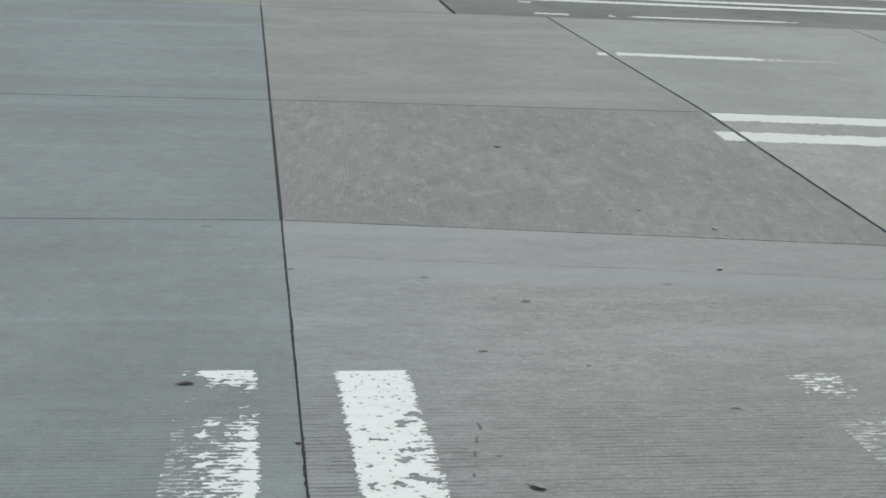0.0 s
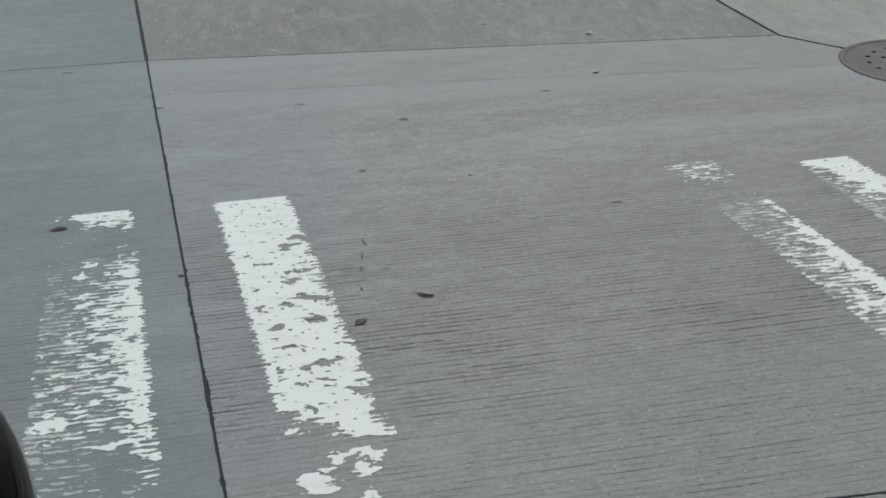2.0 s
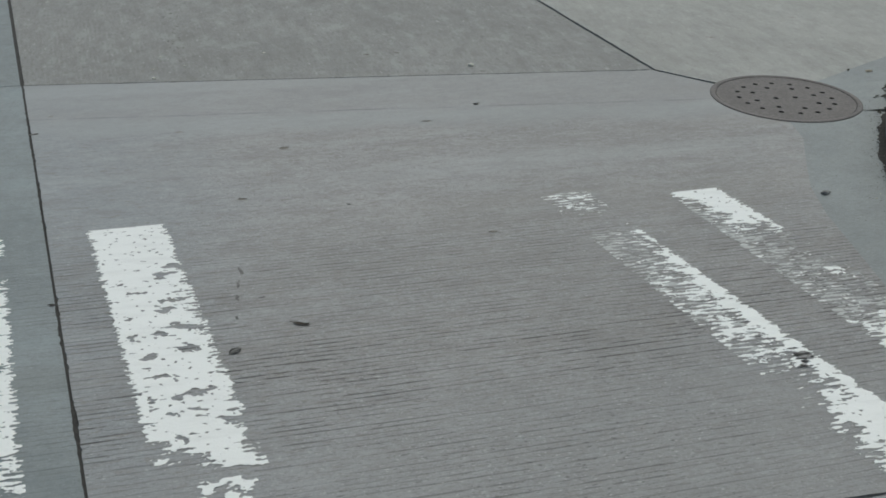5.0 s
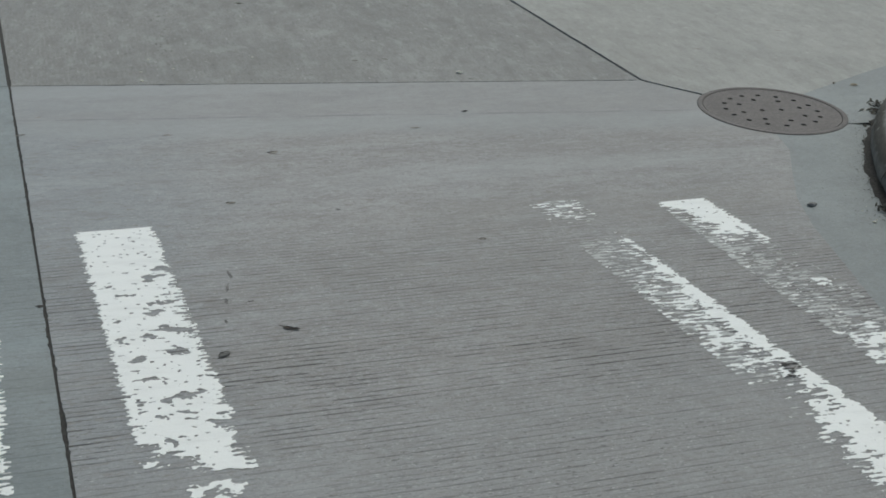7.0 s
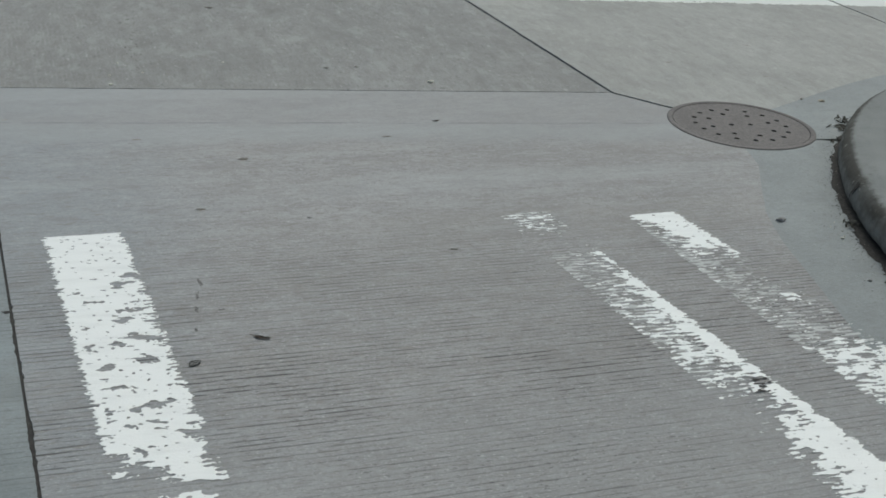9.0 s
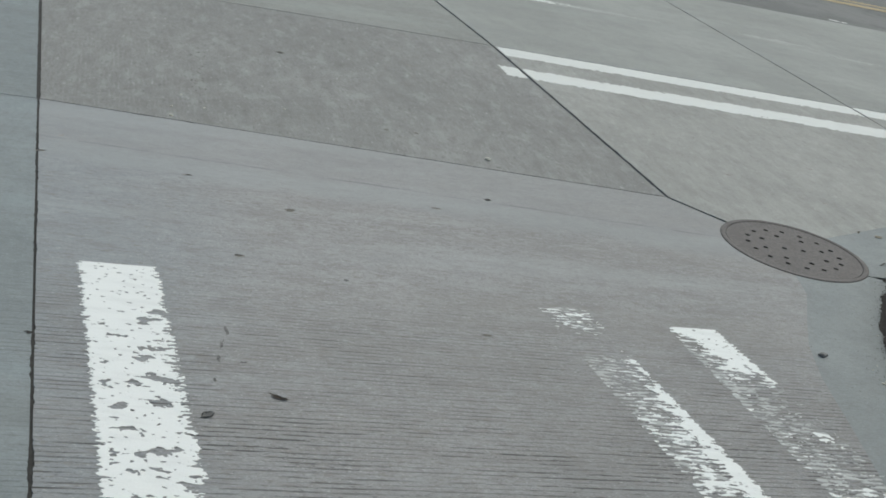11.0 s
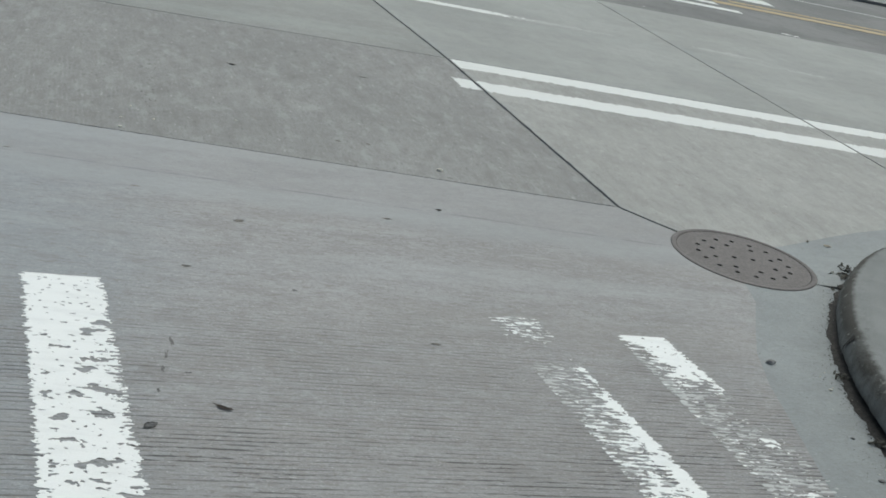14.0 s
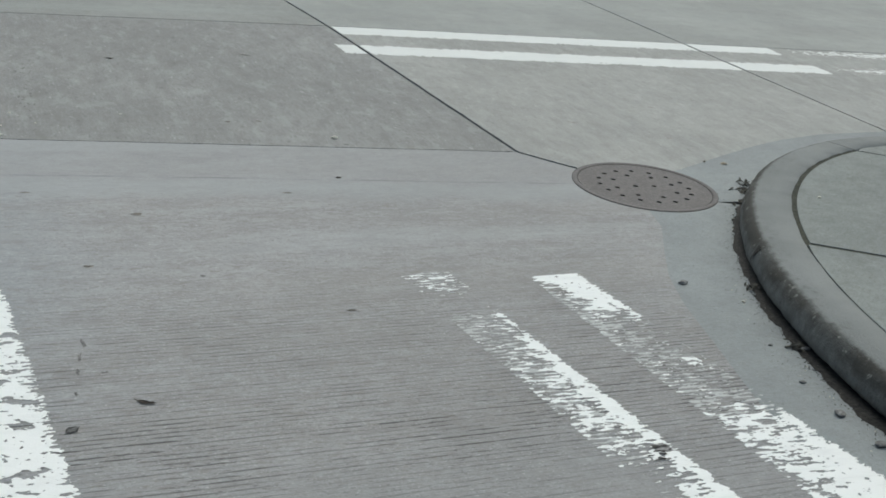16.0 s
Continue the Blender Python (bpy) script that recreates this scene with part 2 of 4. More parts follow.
def paint(name, base):
    """Road paint: chalky, with grey tyre film and pin holes."""
    n = Nodes(name)
    fine, film = n.noise(160, 3, 0.7), n.noise(7, 4, 0.6, n.scaled(1, 4))
    col = n.mix(n.math("MULTIPLY", n.span(film, 0.45, 0.75), 0.30), base, tone(base, 0.74))
    col = n.mix(n.math("MULTIPLY", n.span(fine, 0.60, 0.75), 0.35), col, tone(base, 0.66))
    return n.finish(col, 0.62, fine, 0.25, 0.003)


def kerb_concrete():
    """Kerb: pale on the tread, scuffed and darker on its face."""
    n = Nodes("stained_kerb_concrete")
    fine, mid, big = n.noise(110, 4, 0.7), n.noise(16, 5, 0.7), n.noise(2.2, 3)
    col = n.mix(n.span(big, 0.35, 0.65), rgb(0.208, 0.220, 0.214), rgb(0.256, 0.269, 0.262))
    col = n.mix(n.math("MULTIPLY", n.span(fine, 0.5, 0.75), 0.4), col, rgb(0.16, 0.165, 0.155))
    return n, col, fine, mid


def kerb_tread():
    n, col, fine, mid = kerb_concrete()
    return n.finish(col, 0.88, fine, 0.45, 0.004)


def kerb_face():
    """The kerb's face: darkened grey concrete, nearly black at its foot, with a tyre-scuffed dark band below its
    rounded edge and pale chips in it.
    """
    n, col, fine, mid = kerb_concrete()
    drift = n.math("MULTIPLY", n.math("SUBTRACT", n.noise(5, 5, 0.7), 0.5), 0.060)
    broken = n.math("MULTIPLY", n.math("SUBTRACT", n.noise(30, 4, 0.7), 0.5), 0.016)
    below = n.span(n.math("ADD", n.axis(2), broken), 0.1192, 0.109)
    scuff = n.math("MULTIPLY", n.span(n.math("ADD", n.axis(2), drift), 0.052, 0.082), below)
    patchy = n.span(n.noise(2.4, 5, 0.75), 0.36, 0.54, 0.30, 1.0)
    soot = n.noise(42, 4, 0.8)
    # darkens the whole face below the rounded edge, unevenly
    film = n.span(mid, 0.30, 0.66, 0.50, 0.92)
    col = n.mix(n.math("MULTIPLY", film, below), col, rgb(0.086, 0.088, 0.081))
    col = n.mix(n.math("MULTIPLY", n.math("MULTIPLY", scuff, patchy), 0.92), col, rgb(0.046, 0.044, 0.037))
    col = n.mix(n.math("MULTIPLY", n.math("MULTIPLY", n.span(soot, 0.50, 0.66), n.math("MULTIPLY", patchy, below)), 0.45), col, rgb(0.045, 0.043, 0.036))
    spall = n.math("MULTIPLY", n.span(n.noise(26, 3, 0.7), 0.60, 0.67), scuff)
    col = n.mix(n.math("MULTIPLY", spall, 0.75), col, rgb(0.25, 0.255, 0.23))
    # nearly black towards the foot, with a wavering upper limit
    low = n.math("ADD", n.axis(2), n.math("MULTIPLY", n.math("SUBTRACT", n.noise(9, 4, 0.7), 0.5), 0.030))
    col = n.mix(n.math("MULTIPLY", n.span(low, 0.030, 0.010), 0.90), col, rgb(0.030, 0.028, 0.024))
    return n.finish(col, 0.9, n.math("ADD", fine, mid), 0.7, 0.005)


def plain(name, base, rough, spread=0.25, scale=40, metal=0.0, bump=0.2):
    n = Nodes(name)
    a, b = n.noise(scale, 4, 0.65), n.noise(scale * 0.14, 3)
    col = n.mix(n.span(a, 0.35, 0.7), tone(base, 1 - spread), tone(base, 1 + spread))
    col = n.mix(n.math("MULTIPLY", n.span(b, 0.45, 0.7), 0.5), col, tone(base, 1 - 1.4 * spread))
    return n.finish(col, rough, a, bump, 0.003, metal)


ASPHALT = asphalt()
WHITE = paint("worn_white_road_paint", rgb(0.87, 0.893, 0.874))
LINE = paint("dulled_white_line_paint", rgb(0.70, 0.722, 0.700))
WORN = paint("thin_grey_white_road_paint", rgb(0.50, 0.515, 0.505))
FAINT = paint("ghost_of_white_road_paint", rgb(0.375, 0.390, 0.377))
YELLOW = paint("worn_yellow_road_paint", rgb(0.39, 0.30, 0.155))
KERB_TOP, KERB_FACE = kerb_tread(), kerb_face()
SEAL = plain("black_joint_sealant", rgb(0.036, 0.034, 0.031), 0.8, 0.35, 60)
EARTH = plain("compacted_subgrade", rgb(0.050, 0.046, 0.041), 0.95, 0.3, 20)
MOSS = plain("dark_moss", rgb(0.048, 0.051, 0.036), 0.95, 0.5, 90, bump=0.9)
DIRT = plain("wet_gutter_dirt", rgb(0.034, 0.031, 0.027), 0.85, 0.5, 70, bump=0.9)
DAMP = plain("damp_rotten_leaf", rgb(0.082, 0.080, 0.066), 0.9, 0.5, 80, bump=0.6)
IRON = plain("weathered_cast_iron", rgb(0.106, 0.097, 0.097), 0.62, 0.25, 75, 0.2, 0.5)
IRON_DARK = plain("dark_iron_pocket", rgb(0.020, 0.019, 0.018), 0.9, 0.2)
DEAD = plain("dark_dead_leaf", rgb(0.105, 0.085, 0.068), 0.7, 0.4, 80)
FADED = plain("faded_brown_leaf", rgb(0.325, 0.305, 0.275), 0.8, 0.35, 60)
TAN = plain("pale_tan_leaf", rgb(0.47, 0.42, 0.33), 0.7, 0.25, 60)
CHIP = plain("pale_chip", rgb(0.66, 0.64, 0.55), 0.6, 0.15, 60)
STONE = plain("dark_pebble", rgb(0.230, 0.230, 0.222), 0.8, 0.4, 90)
GREASE = plain("dark_tar_spot", rgb(0.150, 0.148, 0.145), 0.7, 0.35, 90)


def lacquer():
    n = Nodes("black_car_lacquer")
    n.bsdf.inputs["Specular IOR Level"].default_value = 0.12
    return n.finish(rgb(0.004, 0.004, 0.005), n.span(n.noise(30, 2), 0.3, 0.7, 0.05, 0.09))


LACQUER = lacquer()
RUBBER = plain("black_rubber", rgb(0.012, 0.012, 0.012), 0.75, 0.2)
TRIM = plain("matt_black_trim", rgb(0.003, 0.003, 0.003), 0.9, 0.2)
# almost no sheen, so the disc painted for the mirror's dark reflection stays black
TRIM.node_tree.nodes["Principled BSDF"].inputs["Specular IOR Level"].default_value = 0.03


# ---- mesh helpers ----
def part(name, bm, material, parent=None, label="", smooth=False):
    """Links a bmesh as one mesh object."""
    mesh = bpy.data.meshes.new(name)
    bmesh.ops.recalc_face_normals(bm, faces=bm.faces[:])
    for f in bm.faces:
        f.smooth = smooth
    bm.to_mesh(mesh)
    bm.free()
    for m in material if isinstance(material, tuple) else (material,):
        mesh.materials.append(m)
    ob = new(name, mesh)
    ob.parent = parent
    return tagged(ob, label)


def empty(name, at=(0, 0, 0)):
    ob = new(name)
    ob.location = at
    return ob


def prism(loop, top, bottom):
    """A closed slab over a flat outline."""
    bm = bmesh.new()
    face = bm.faces.new([bm.verts.new((x, y, top)) for x, y in loop])
    under = [bm.verts.new((x, y, bottom)) for x, y in loop]
    ring = face.verts[:]
    for k in range(len(ring)):
        bm.faces.new((ring[k], ring[k - 1], under[k - 1], under[k]))
    bm.faces.new(under)
    return bm


def inset(loop, gaps):
    """An outline that runs counter-clockwise, each side k (from point k to the next) moved in by gaps[k]."""
    n, out = len(loop), []
    for k in range(n):
        a, b, c = Vector(loop[k - 1]), Vector(loop[k]), Vector(loop[(k + 1) % n])
        d, e = (b - a).normalized(), (c - b).normalized()
        nd, ne = Vector((-d.y, d.x)), Vector((-e.y, e.x))
        g, h = gaps[k - 1], gaps[k]
        turn = d.x * e.y - d.y * e.x
        if abs(turn) < 0.05:
            out.append(b + ne * max(g, h))
        else:
            p, q = a + nd * g, b + ne * h
            s = ((q.x - p.x) * e.y - (q.y - p.y) * e.x) / turn
            out.append(p + d * s)
    return out


def ragged(loop, gaps, step=0.009, chip=0.0060):
    """The outline cut into short pieces, the sides at joints nibbled by wear."""
    out = []
    for k, a in enumerate(loop):
        b = loop[(k + 1) % len(loop)]
        d = b - a
        out.append((a.x, a.y))
        if gaps[k] > 0 and d.length > step:
            side = Vector((-d.y, d.x)).normalized()
            cuts = min(int(d.length / step), 760)
            for j in range(1, cuts):
                p = a + d * (j / cuts)
                w = chip * max(0.0, 0.7 * noise.noise((p.x * 7, p.y * 7, k)) + 0.8 * noise.noise((p.x * 33, p.y * 33, k + 5)) + 0.5 * noise.noise((p.x * 90, p.y * 90, k + 8)))
                p = p + side * w
                out.append((p.x, p.y))
    return out


def slab(loop, gaps, material, parent, label="", top=0.0):
    shape = ragged(inset(loop, gaps), gaps)
    return part("slab", prism(shape, top, top - 0.045), material, parent, label)


def arc(cx, cy, r, a, b, count):
    return [(cx + r * math.cos(radians(a + (b - a) * k / count)), cy + r * math.sin(radians(a + (b - a) * k / count))) for k in range(count + 1)]


# ---- ground and carriageway ----
def flat(x0, y0, x1, y1, z, depth=0.3):
    return prism([(x0, y0), (x1, y0), (x1, y1), (x0, y1)], z, z - depth)


tagged(part("ground", flat(-250, -250, 250, 250, -0.044), EARTH), "dark compacted subgrade under and around the street", "ground", kind="structure")


def j0(y):
    return (-0.143 * y, y)


def j1(y):
    return (2.600 - 0.1377 * y if y < 2.33 else 2.279 - 0.177 * (y - 2.33), y)


def near_joint(x):
    return (x, -3.005 + 0.045 * (x - 1.95))


def j2(y):
    return (4.895 - 0.098 * y, y)


KX, KY, KA, KB = 4.62, -2.45, 1.83, 2.42  # the rounded corner of the kerb: centre and half axes


def kerb_line(s, off):
    """A point on the kerb's edge, off metres in from it: s below 0 runs straight back, 0 to 1 round the corner, past 1 along the far street."""
    if s < 0:
        return (KX - KA + off, KY + s * 3.0)
    if s > 1:
        return (KX + (s - 1) * 3.0, KY + KB - off)
    a = s * math.pi / 2
    n = Vector((math.cos(a) / KA, math.sin(a) / KB)).normalized()
    return (KX - KA * math.cos(a) + n.x * off, KY + KB * math.sin(a) - n.y * off)


MX, MY, MR = 3.01, -0.495, 0.300  # the manhole
edge = [(2.47, -9.0), (2.47, -2.75), (2.488, -2.40), (2.503, -2.23), (2.545, -1.98), (2.60, -1.63), (2.66, -1.40), (2.75, -1.19), (2.86, -0.95)]
road = tagged(empty("road"), "grey concrete street of large slabs with dark sealed joints", "road", kind="structure")
W0, W1, W2, T0, T1, T2, WF = 0.0036, 0.0080, 0.0055, 0.0026, 0.0044, 0.0034, 0.0072  # half widths of the joints
loop = [j0(-9), (2.47, -9.0), near_joint(2.47), near_joint(j0(-3.07)[0])]
slab(loop, [0.0, 0.0, T2, W0], NEAR, road, "grey grooved concrete slab under the waiting car")
loop = [near_joint(j0(-3.07)[0]), near_joint(2.47)] + edge[1:] + arc(MX, MY, MR, 247, 134, 16) + [(2.608, -0.06), (0, 0)]
gaps = [T2] + [0.0] * (len(edge) + 16) + [T0, T0, W0]
gaps[len(edge) + 17] = 0.009
slab(loop, gaps, NEAR, road, "grey grooved concrete slab under the crossing")
kerb_foot = [kerb_line(s / 24, 0.05) for s in range(-2 * 24, 14)]
loop = [(2.47, -9.0), (2.82, -9.0)] + kerb_foot + [(3.46, -0.735), (3.36, -0.712)] + arc(MX, MY, MR, 322, 247, 12) + edge[:0:-1]
gaps = [0.0] * len(loop)
gaps[2 + len(kerb_foot)] = 0.008
slab(loop, gaps, GUTTER, road, "pale smooth trowelled concrete gutter beside the kerb")
kerb_foot = [kerb_line(s / 24, 0.05) for s in range(15, 25)]
apron = [(3.45, -0.17), (3.62, -0.06), (3.85, 0.08), (4.1, 0.21), (4.4, 0.32), j2(0.40)]
loop = [(3.36, -0.712), (3.46, -0.735)] + kerb_foot + [(14, -0.13), (14, 0.45)] + apron[::-1] + arc(MX, MY, MR, 40, -38, 10)
slab(loop, [0.014] + [0.0] * (len(loop) - 2) + [0.009], GUTTER, road, "pale smooth trowelled concrete gutter beside the kerb")
loop = [(2.608, -0.06)] + arc(MX, MY, MR, 134, 40, 16) + apron + [j2(2.335), j1(2.335)]
gaps = [W1] + [0.0] * (16 + len(apron)) + [W2, T1, W1]
slab(loop, gaps, PALE, road, "pale concrete slab with diagonal broom marks")
slab([j2(0.40), (14, 0.45), (14, 2.335), j2(2.335)], [0, 0, T1, W2], PALE, road, "pale concrete slab with diagonal broom marks")
slab([(0, 0), (2.608, -0.06), j1(2.335), j0(2.235)], [T0, W1, T1, WF], BROWN, road, "brownish rough concrete slab")
slab([j0(2.235), j1(2.335), j1(5.86), j0(5.86)], [T1, W1, T1, WF], FAR, road)
slab([j1(2.335), j2(2.335), j2(5.86), j1(5.86)], [T1, W2, 0, W1], PALE_FAR, road)
slab([j2(2.335), (14, 2.335), (14, 5.86), j2(5.86)], [T1, 0, 0, W2], PALE_FAR, road)
slab([(-7, -9), j0(-9), (0, 0), (-7, -0.63)], [0, W0, T0, 0], SIDE, road, "bluish smooth concrete slab")
slab([(-7, -0.63), (0, 0), j0(2.225), (-7, 1.82)], [T0, WF, T1, 0], SIDE, road, "bluish smooth concrete slab")
slab([(-7, 1.82), j0(2.225), j0(5.86), (-7, 5.86)], [T1, WF, T1, 0], SIDE, road)
slab([(-7, 5.86), j0(5.86), j0(10.2), (-7, 10.2)], [T1, W0, 0, 0], FAR, road)
slab([j0(5.86), (0.836, 5.86), (0.14, 10.2), j0(10.2)], [T1, W1, 0, W0], FAR, road)
tagged(part("asphalt_road", prism([(0.86, 5.866), (40, 5.866), (40, 10.2), (0.17, 10.2)], -0.003, -0.042), ASPHALT), "dark worn asphalt lanes beyond the concrete", "road", kind="structure")
tagged(part("pavement_far", flat(-40, 10.24, 40, 22, 0.036), WALK), "pale concrete pavement behind a dark kerb across the street", "pavement", kind="structure")
tagged(part("kerb_far", flat(-40, 10.2, 40, 10.237, 0.035, 0.075), GREASE), "dark stained kerb edge across the street", "kerb", kind="structure")
tagged(part("ground_apron", flat(-60, -60, -7.02, 10.18, -0.004, 0.038), ASPHALT), "plain asphalt out of sight beside the street", "road", kind="structure")
tagged(part("ground_apron", flat(-7.0, -60, 2.80, -9.02, -0.004, 0.038), ASPHALT), "plain asphalt out of sight behind the crossing", "road", kind="structure")


def strip(points, width, z, wobble=0.0):
    """A narrow band that follows a line."""
    bm, last = bmesh.new(), None
    pts = [Vector(p) for p in points]
    for k, p in enumerate(pts):
        d = (pts[min(k + 1, len(pts) - 1)] - pts[max(k - 1, 0)]).normalized()
        s = Vector((-d.y, d.x)) * (width / 2)
        s *= 1 + wobble * noise.noise((p.x * 14, p.y * 14, 3))
        h = z + wobble * 0.004 * noise.noise((p.x * 40, p.y * 40, 1))
        pair = [bm.verts.new((p.x + s.x, p.y + s.y, h)), bm.verts.new((p.x - s.x, p.y - s.y, h))]
        if last:
            bm.faces.new((last[0], last[1], pair[1], pair[0]))
        last = pair
    return bm


def between(a, b, count=60):
    return [(a[0] + (b[0] - a[0]) * k / count, a[1] + (b[1] - a[1]) * k / count) for k in range(count + 1)]


for a, b, w, d in (
    (j0(-9), j0(10.2), 0.05, -0.002), (near_joint(0.44), near_joint(2.47), 0.03, 0.006), ((2.608, -0.06), j1(5.86), 0.03, 0.006), (j2(0), j2(5.86), 0.03, 0.007),
    ((2.608, -0.06), (2.80, -0.28), 0.02, 0.006), ((3.24, -0.68), (3.42, -0.73), 0.02, 0.006),
    ((-7, -0.63), (0, 0), 0.02, 0.005), ((0, 0), (2.608, -0.06), 0.02, 0.006), (j0(2.235), (14, 2.34), 0.30, 0.007), ((-7, 1.82), j0(2.225), 0.03, 0.006),
    ((-7, 5.86), (0.86, 5.86), 0.03, 0.006), ((0.836, 5.86), (0.14, 10.2), 0.03, 0.006),
):
    part("joint_sealant", strip(between(a, b, 120), w, -d - 0.006, 0.6), SEAL, road, "dark sealant in a joint")


# ---- manhole ----
def ring_of(cx, cy, r, count, z):
    return [(cx + r * math.cos(2 * math.pi * k / count), cy + r * math.sin(2 * math.pi * k / count), z) for k in range(count)]


def turned(profile, count=72):
    """A body turned round the vertical through the manhole."""
    bm = bmesh.new()
    rows = [[bm.verts.new(p) for p in ring_of(0, 0, r, count, z)] for r, z in profile]
    for a, b in zip(rows, rows[1:]):
        for k in range(count):
            bm.faces.new((a[k - 1], a[k], b[k], b[k - 1]))
    return bm


def manhole():
    ob = tagged(empty("manhole_cover", (MX, MY, 0)), "round brown-grey cast iron manhole cover with drilled holes", "manhole")
    part("frame_ring", turned([(0.302, -0.04), (0.302, 0.002), (0.299, 0.0035), (0.281, 0.0030), (0.2795, 0.0015), (0.2795, -0.03)]), IRON, ob, "cast iron ring set in the concrete", True)
    bm = bmesh.new()
    holes = [(0.192, 14 + 22.5 * k) for k in range(16)] + [(0.134, 8 + 45 * k) for k in range(8)] + [(0.042, 0), (0.042, 180)]
    rims = [(0, 0, 0.2775, 72)] + [(r * math.cos(radians(a)), r * math.sin(radians(a)), 0.0112, 12) for r, a in holes]
    edges = []
    for cx, cy, r, count in rims:
        vs = [bm.verts.new(p) for p in ring_of(cx, cy, r, count, 0.001)]
        edges.append([bm.edges.new((vs[k - 1], vs[k])) for k in range(count)])
    bmesh.ops.triangle_fill(bm, use_beauty=True, use_dissolve=False, edges=[e for ring in edges for e in ring])
    for ring in edges:
        made = bmesh.ops.extrude_edge_only(bm, edges=ring)["geom"]
        for v in made:
            if isinstance(v, bmesh.types.BMVert):
                v.co.z = -0.026
    part("lid", bm, IRON, ob)
    bm = bmesh.new()
    bm.faces.new([bm.verts.new(p) for p in ring_of(0, 0, 0.281, 48, -0.024)])
    part("pocket", bm, IRON_DARK, ob, "dark hollow under the drilled holes")
    return ob


manhole()


# ---- kerb and pavement ----
def swept(s0, s1, profile, step, rough, mats):
    """The kerb's section swept along its edge; the material changes where the face ends."""
    bm = bmesh.new()
    count = max(2, int((s1 - s0) * 3.0 / step))
    last = None
    for k in range(count + 1):
        s = s0 + (s1 - s0) * k / count
        row = []
        for off, z in profile:
            x, y = kerb_line(s, off)
            w = rough * (0.6 * noise.noise((x * 7, y * 7, z * 20)) + 0.6 * noise.noise((x * 25, y * 25, z * 40)) + 0.4 * noise.noise((x * 70, y * 70, z * 90)))
            near = 1.0 if 0.01 < z < 0.119 else 0.12
            x, y = kerb_line(s, off + w * near)
            row.append(bm.verts.new((x, y, z + 0.3 * w * near)))
        if last:
            for j in range(len(row) - 1):
                f = bm.faces.new((last[j], row[j], row[j + 1], last[j + 1]))
                f.material_index = mats[j]
        else:
            bm.faces.new(row).material_index = 0
        last = row
    bm.faces.new(last[::-1]).material_index = 0
    return bm


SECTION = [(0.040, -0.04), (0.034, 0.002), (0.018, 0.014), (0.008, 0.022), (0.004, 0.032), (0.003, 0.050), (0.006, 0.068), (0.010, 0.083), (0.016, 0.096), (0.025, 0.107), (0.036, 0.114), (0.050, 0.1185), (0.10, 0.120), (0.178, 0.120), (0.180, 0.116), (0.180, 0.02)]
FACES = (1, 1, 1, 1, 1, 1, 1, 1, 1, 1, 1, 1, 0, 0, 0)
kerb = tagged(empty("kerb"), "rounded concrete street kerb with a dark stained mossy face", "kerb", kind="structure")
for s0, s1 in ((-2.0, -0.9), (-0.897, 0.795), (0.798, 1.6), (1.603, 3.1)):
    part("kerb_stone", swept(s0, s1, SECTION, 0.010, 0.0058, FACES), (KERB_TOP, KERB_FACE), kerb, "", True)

def face_crack():
    """A wedge-shaped gap between two lengths of kerb, open on the face and filled on the tread."""
    bm, last = bmesh.new(), None
    for k in range(15):
        f = k / 14
        off, z = ((0.004 + 0.021 * max(0.0, f - 0.45) / 0.55), 0.018 + 0.088 * f)
        shake = 0.0006 * noise.noise((f * 9, 2, 5))
        s0, s1 = 0.2885 - 0.0062 * f * f + shake, 0.2898 + 0.0016 * f - shake
        row = [bm.verts.new(kerb_line(q, off - 0.0085) + (z,)) for q in (s0, (s0 + s1) / 2, s1)]
        if last:
            for j in (0, 1):
                bm.faces.new((last[j], last[j + 1], row[j + 1], row[j]))
        last = row
    return bm


part("face_crack", face_crack(), EARTH, kerb, "dark wedge-shaped gap in the face of the kerb")

walkway = tagged(empty("pavement"), "grey concrete corner pavement inside the kerb", "pavement", kind="structure")
curve = [(s / 40, kerb_line(s / 40, 0.186)) for s in range(-80, 124)]
cut = min((abs(p[1] + 1.42), s) for s, p in curve)[1]
lower = [kerb_line(s, 0.186) for s, _ in curve if s <= cut]
upper = [kerb_line(s, 0.200) for s, _ in curve if cut < s < 0.79]
outer = [kerb_line(s, 0.1815) for s, _ in curve if s > 0.80]
a, b = Vector(lower[-1]), Vector((9.0, -4.55))
c, d = Vector(kerb_line(0.797, 0.190)), Vector((9.0, -3.35))
slab([(9.0, -8.4), (9.0, -4.565), (a.x + 0.003, a.y - 0.004)] + lower[-2::-1], [0.0] * (len(lower) + 2), WALK, walkway, top=0.119)
slab([(9.0, -4.545), (9.0, d.y - 0.008), (c.x + 0.004, c.y - 0.008)] + upper[::-1] + [(a.x + 0.02, a.y + 0.012)], [0] * (len(upper) + 4), WALK, walkway, top=0.119)
slab([(d.x, d.y)] + [(12.5, -3.3), (12.5, outer[-1][1])] + outer[::-1] + [(c.x + 0.012, c.y)], [0] * (len(outer) + 4), WALK, walkway, top=0.1195)
part("mossy_seam", strip(between(c, d, 120), 0.020, 0.112, 0.6), MOSS, walkway)
part("mossy_seam", strip([kerb_line(cut + (0.80 - cut) * k / 90, 0.190) for k in range(91)], 0.030, 0.1165, 0.7), MOSS, walkway, "dark moss in the wide seam behind the kerb")
part("mossy_seam", strip(between(a, b, 160), 0.030, 0.1165, 0.6), MOSS, walkway, "dark moss in the wide seam behind the kerb")
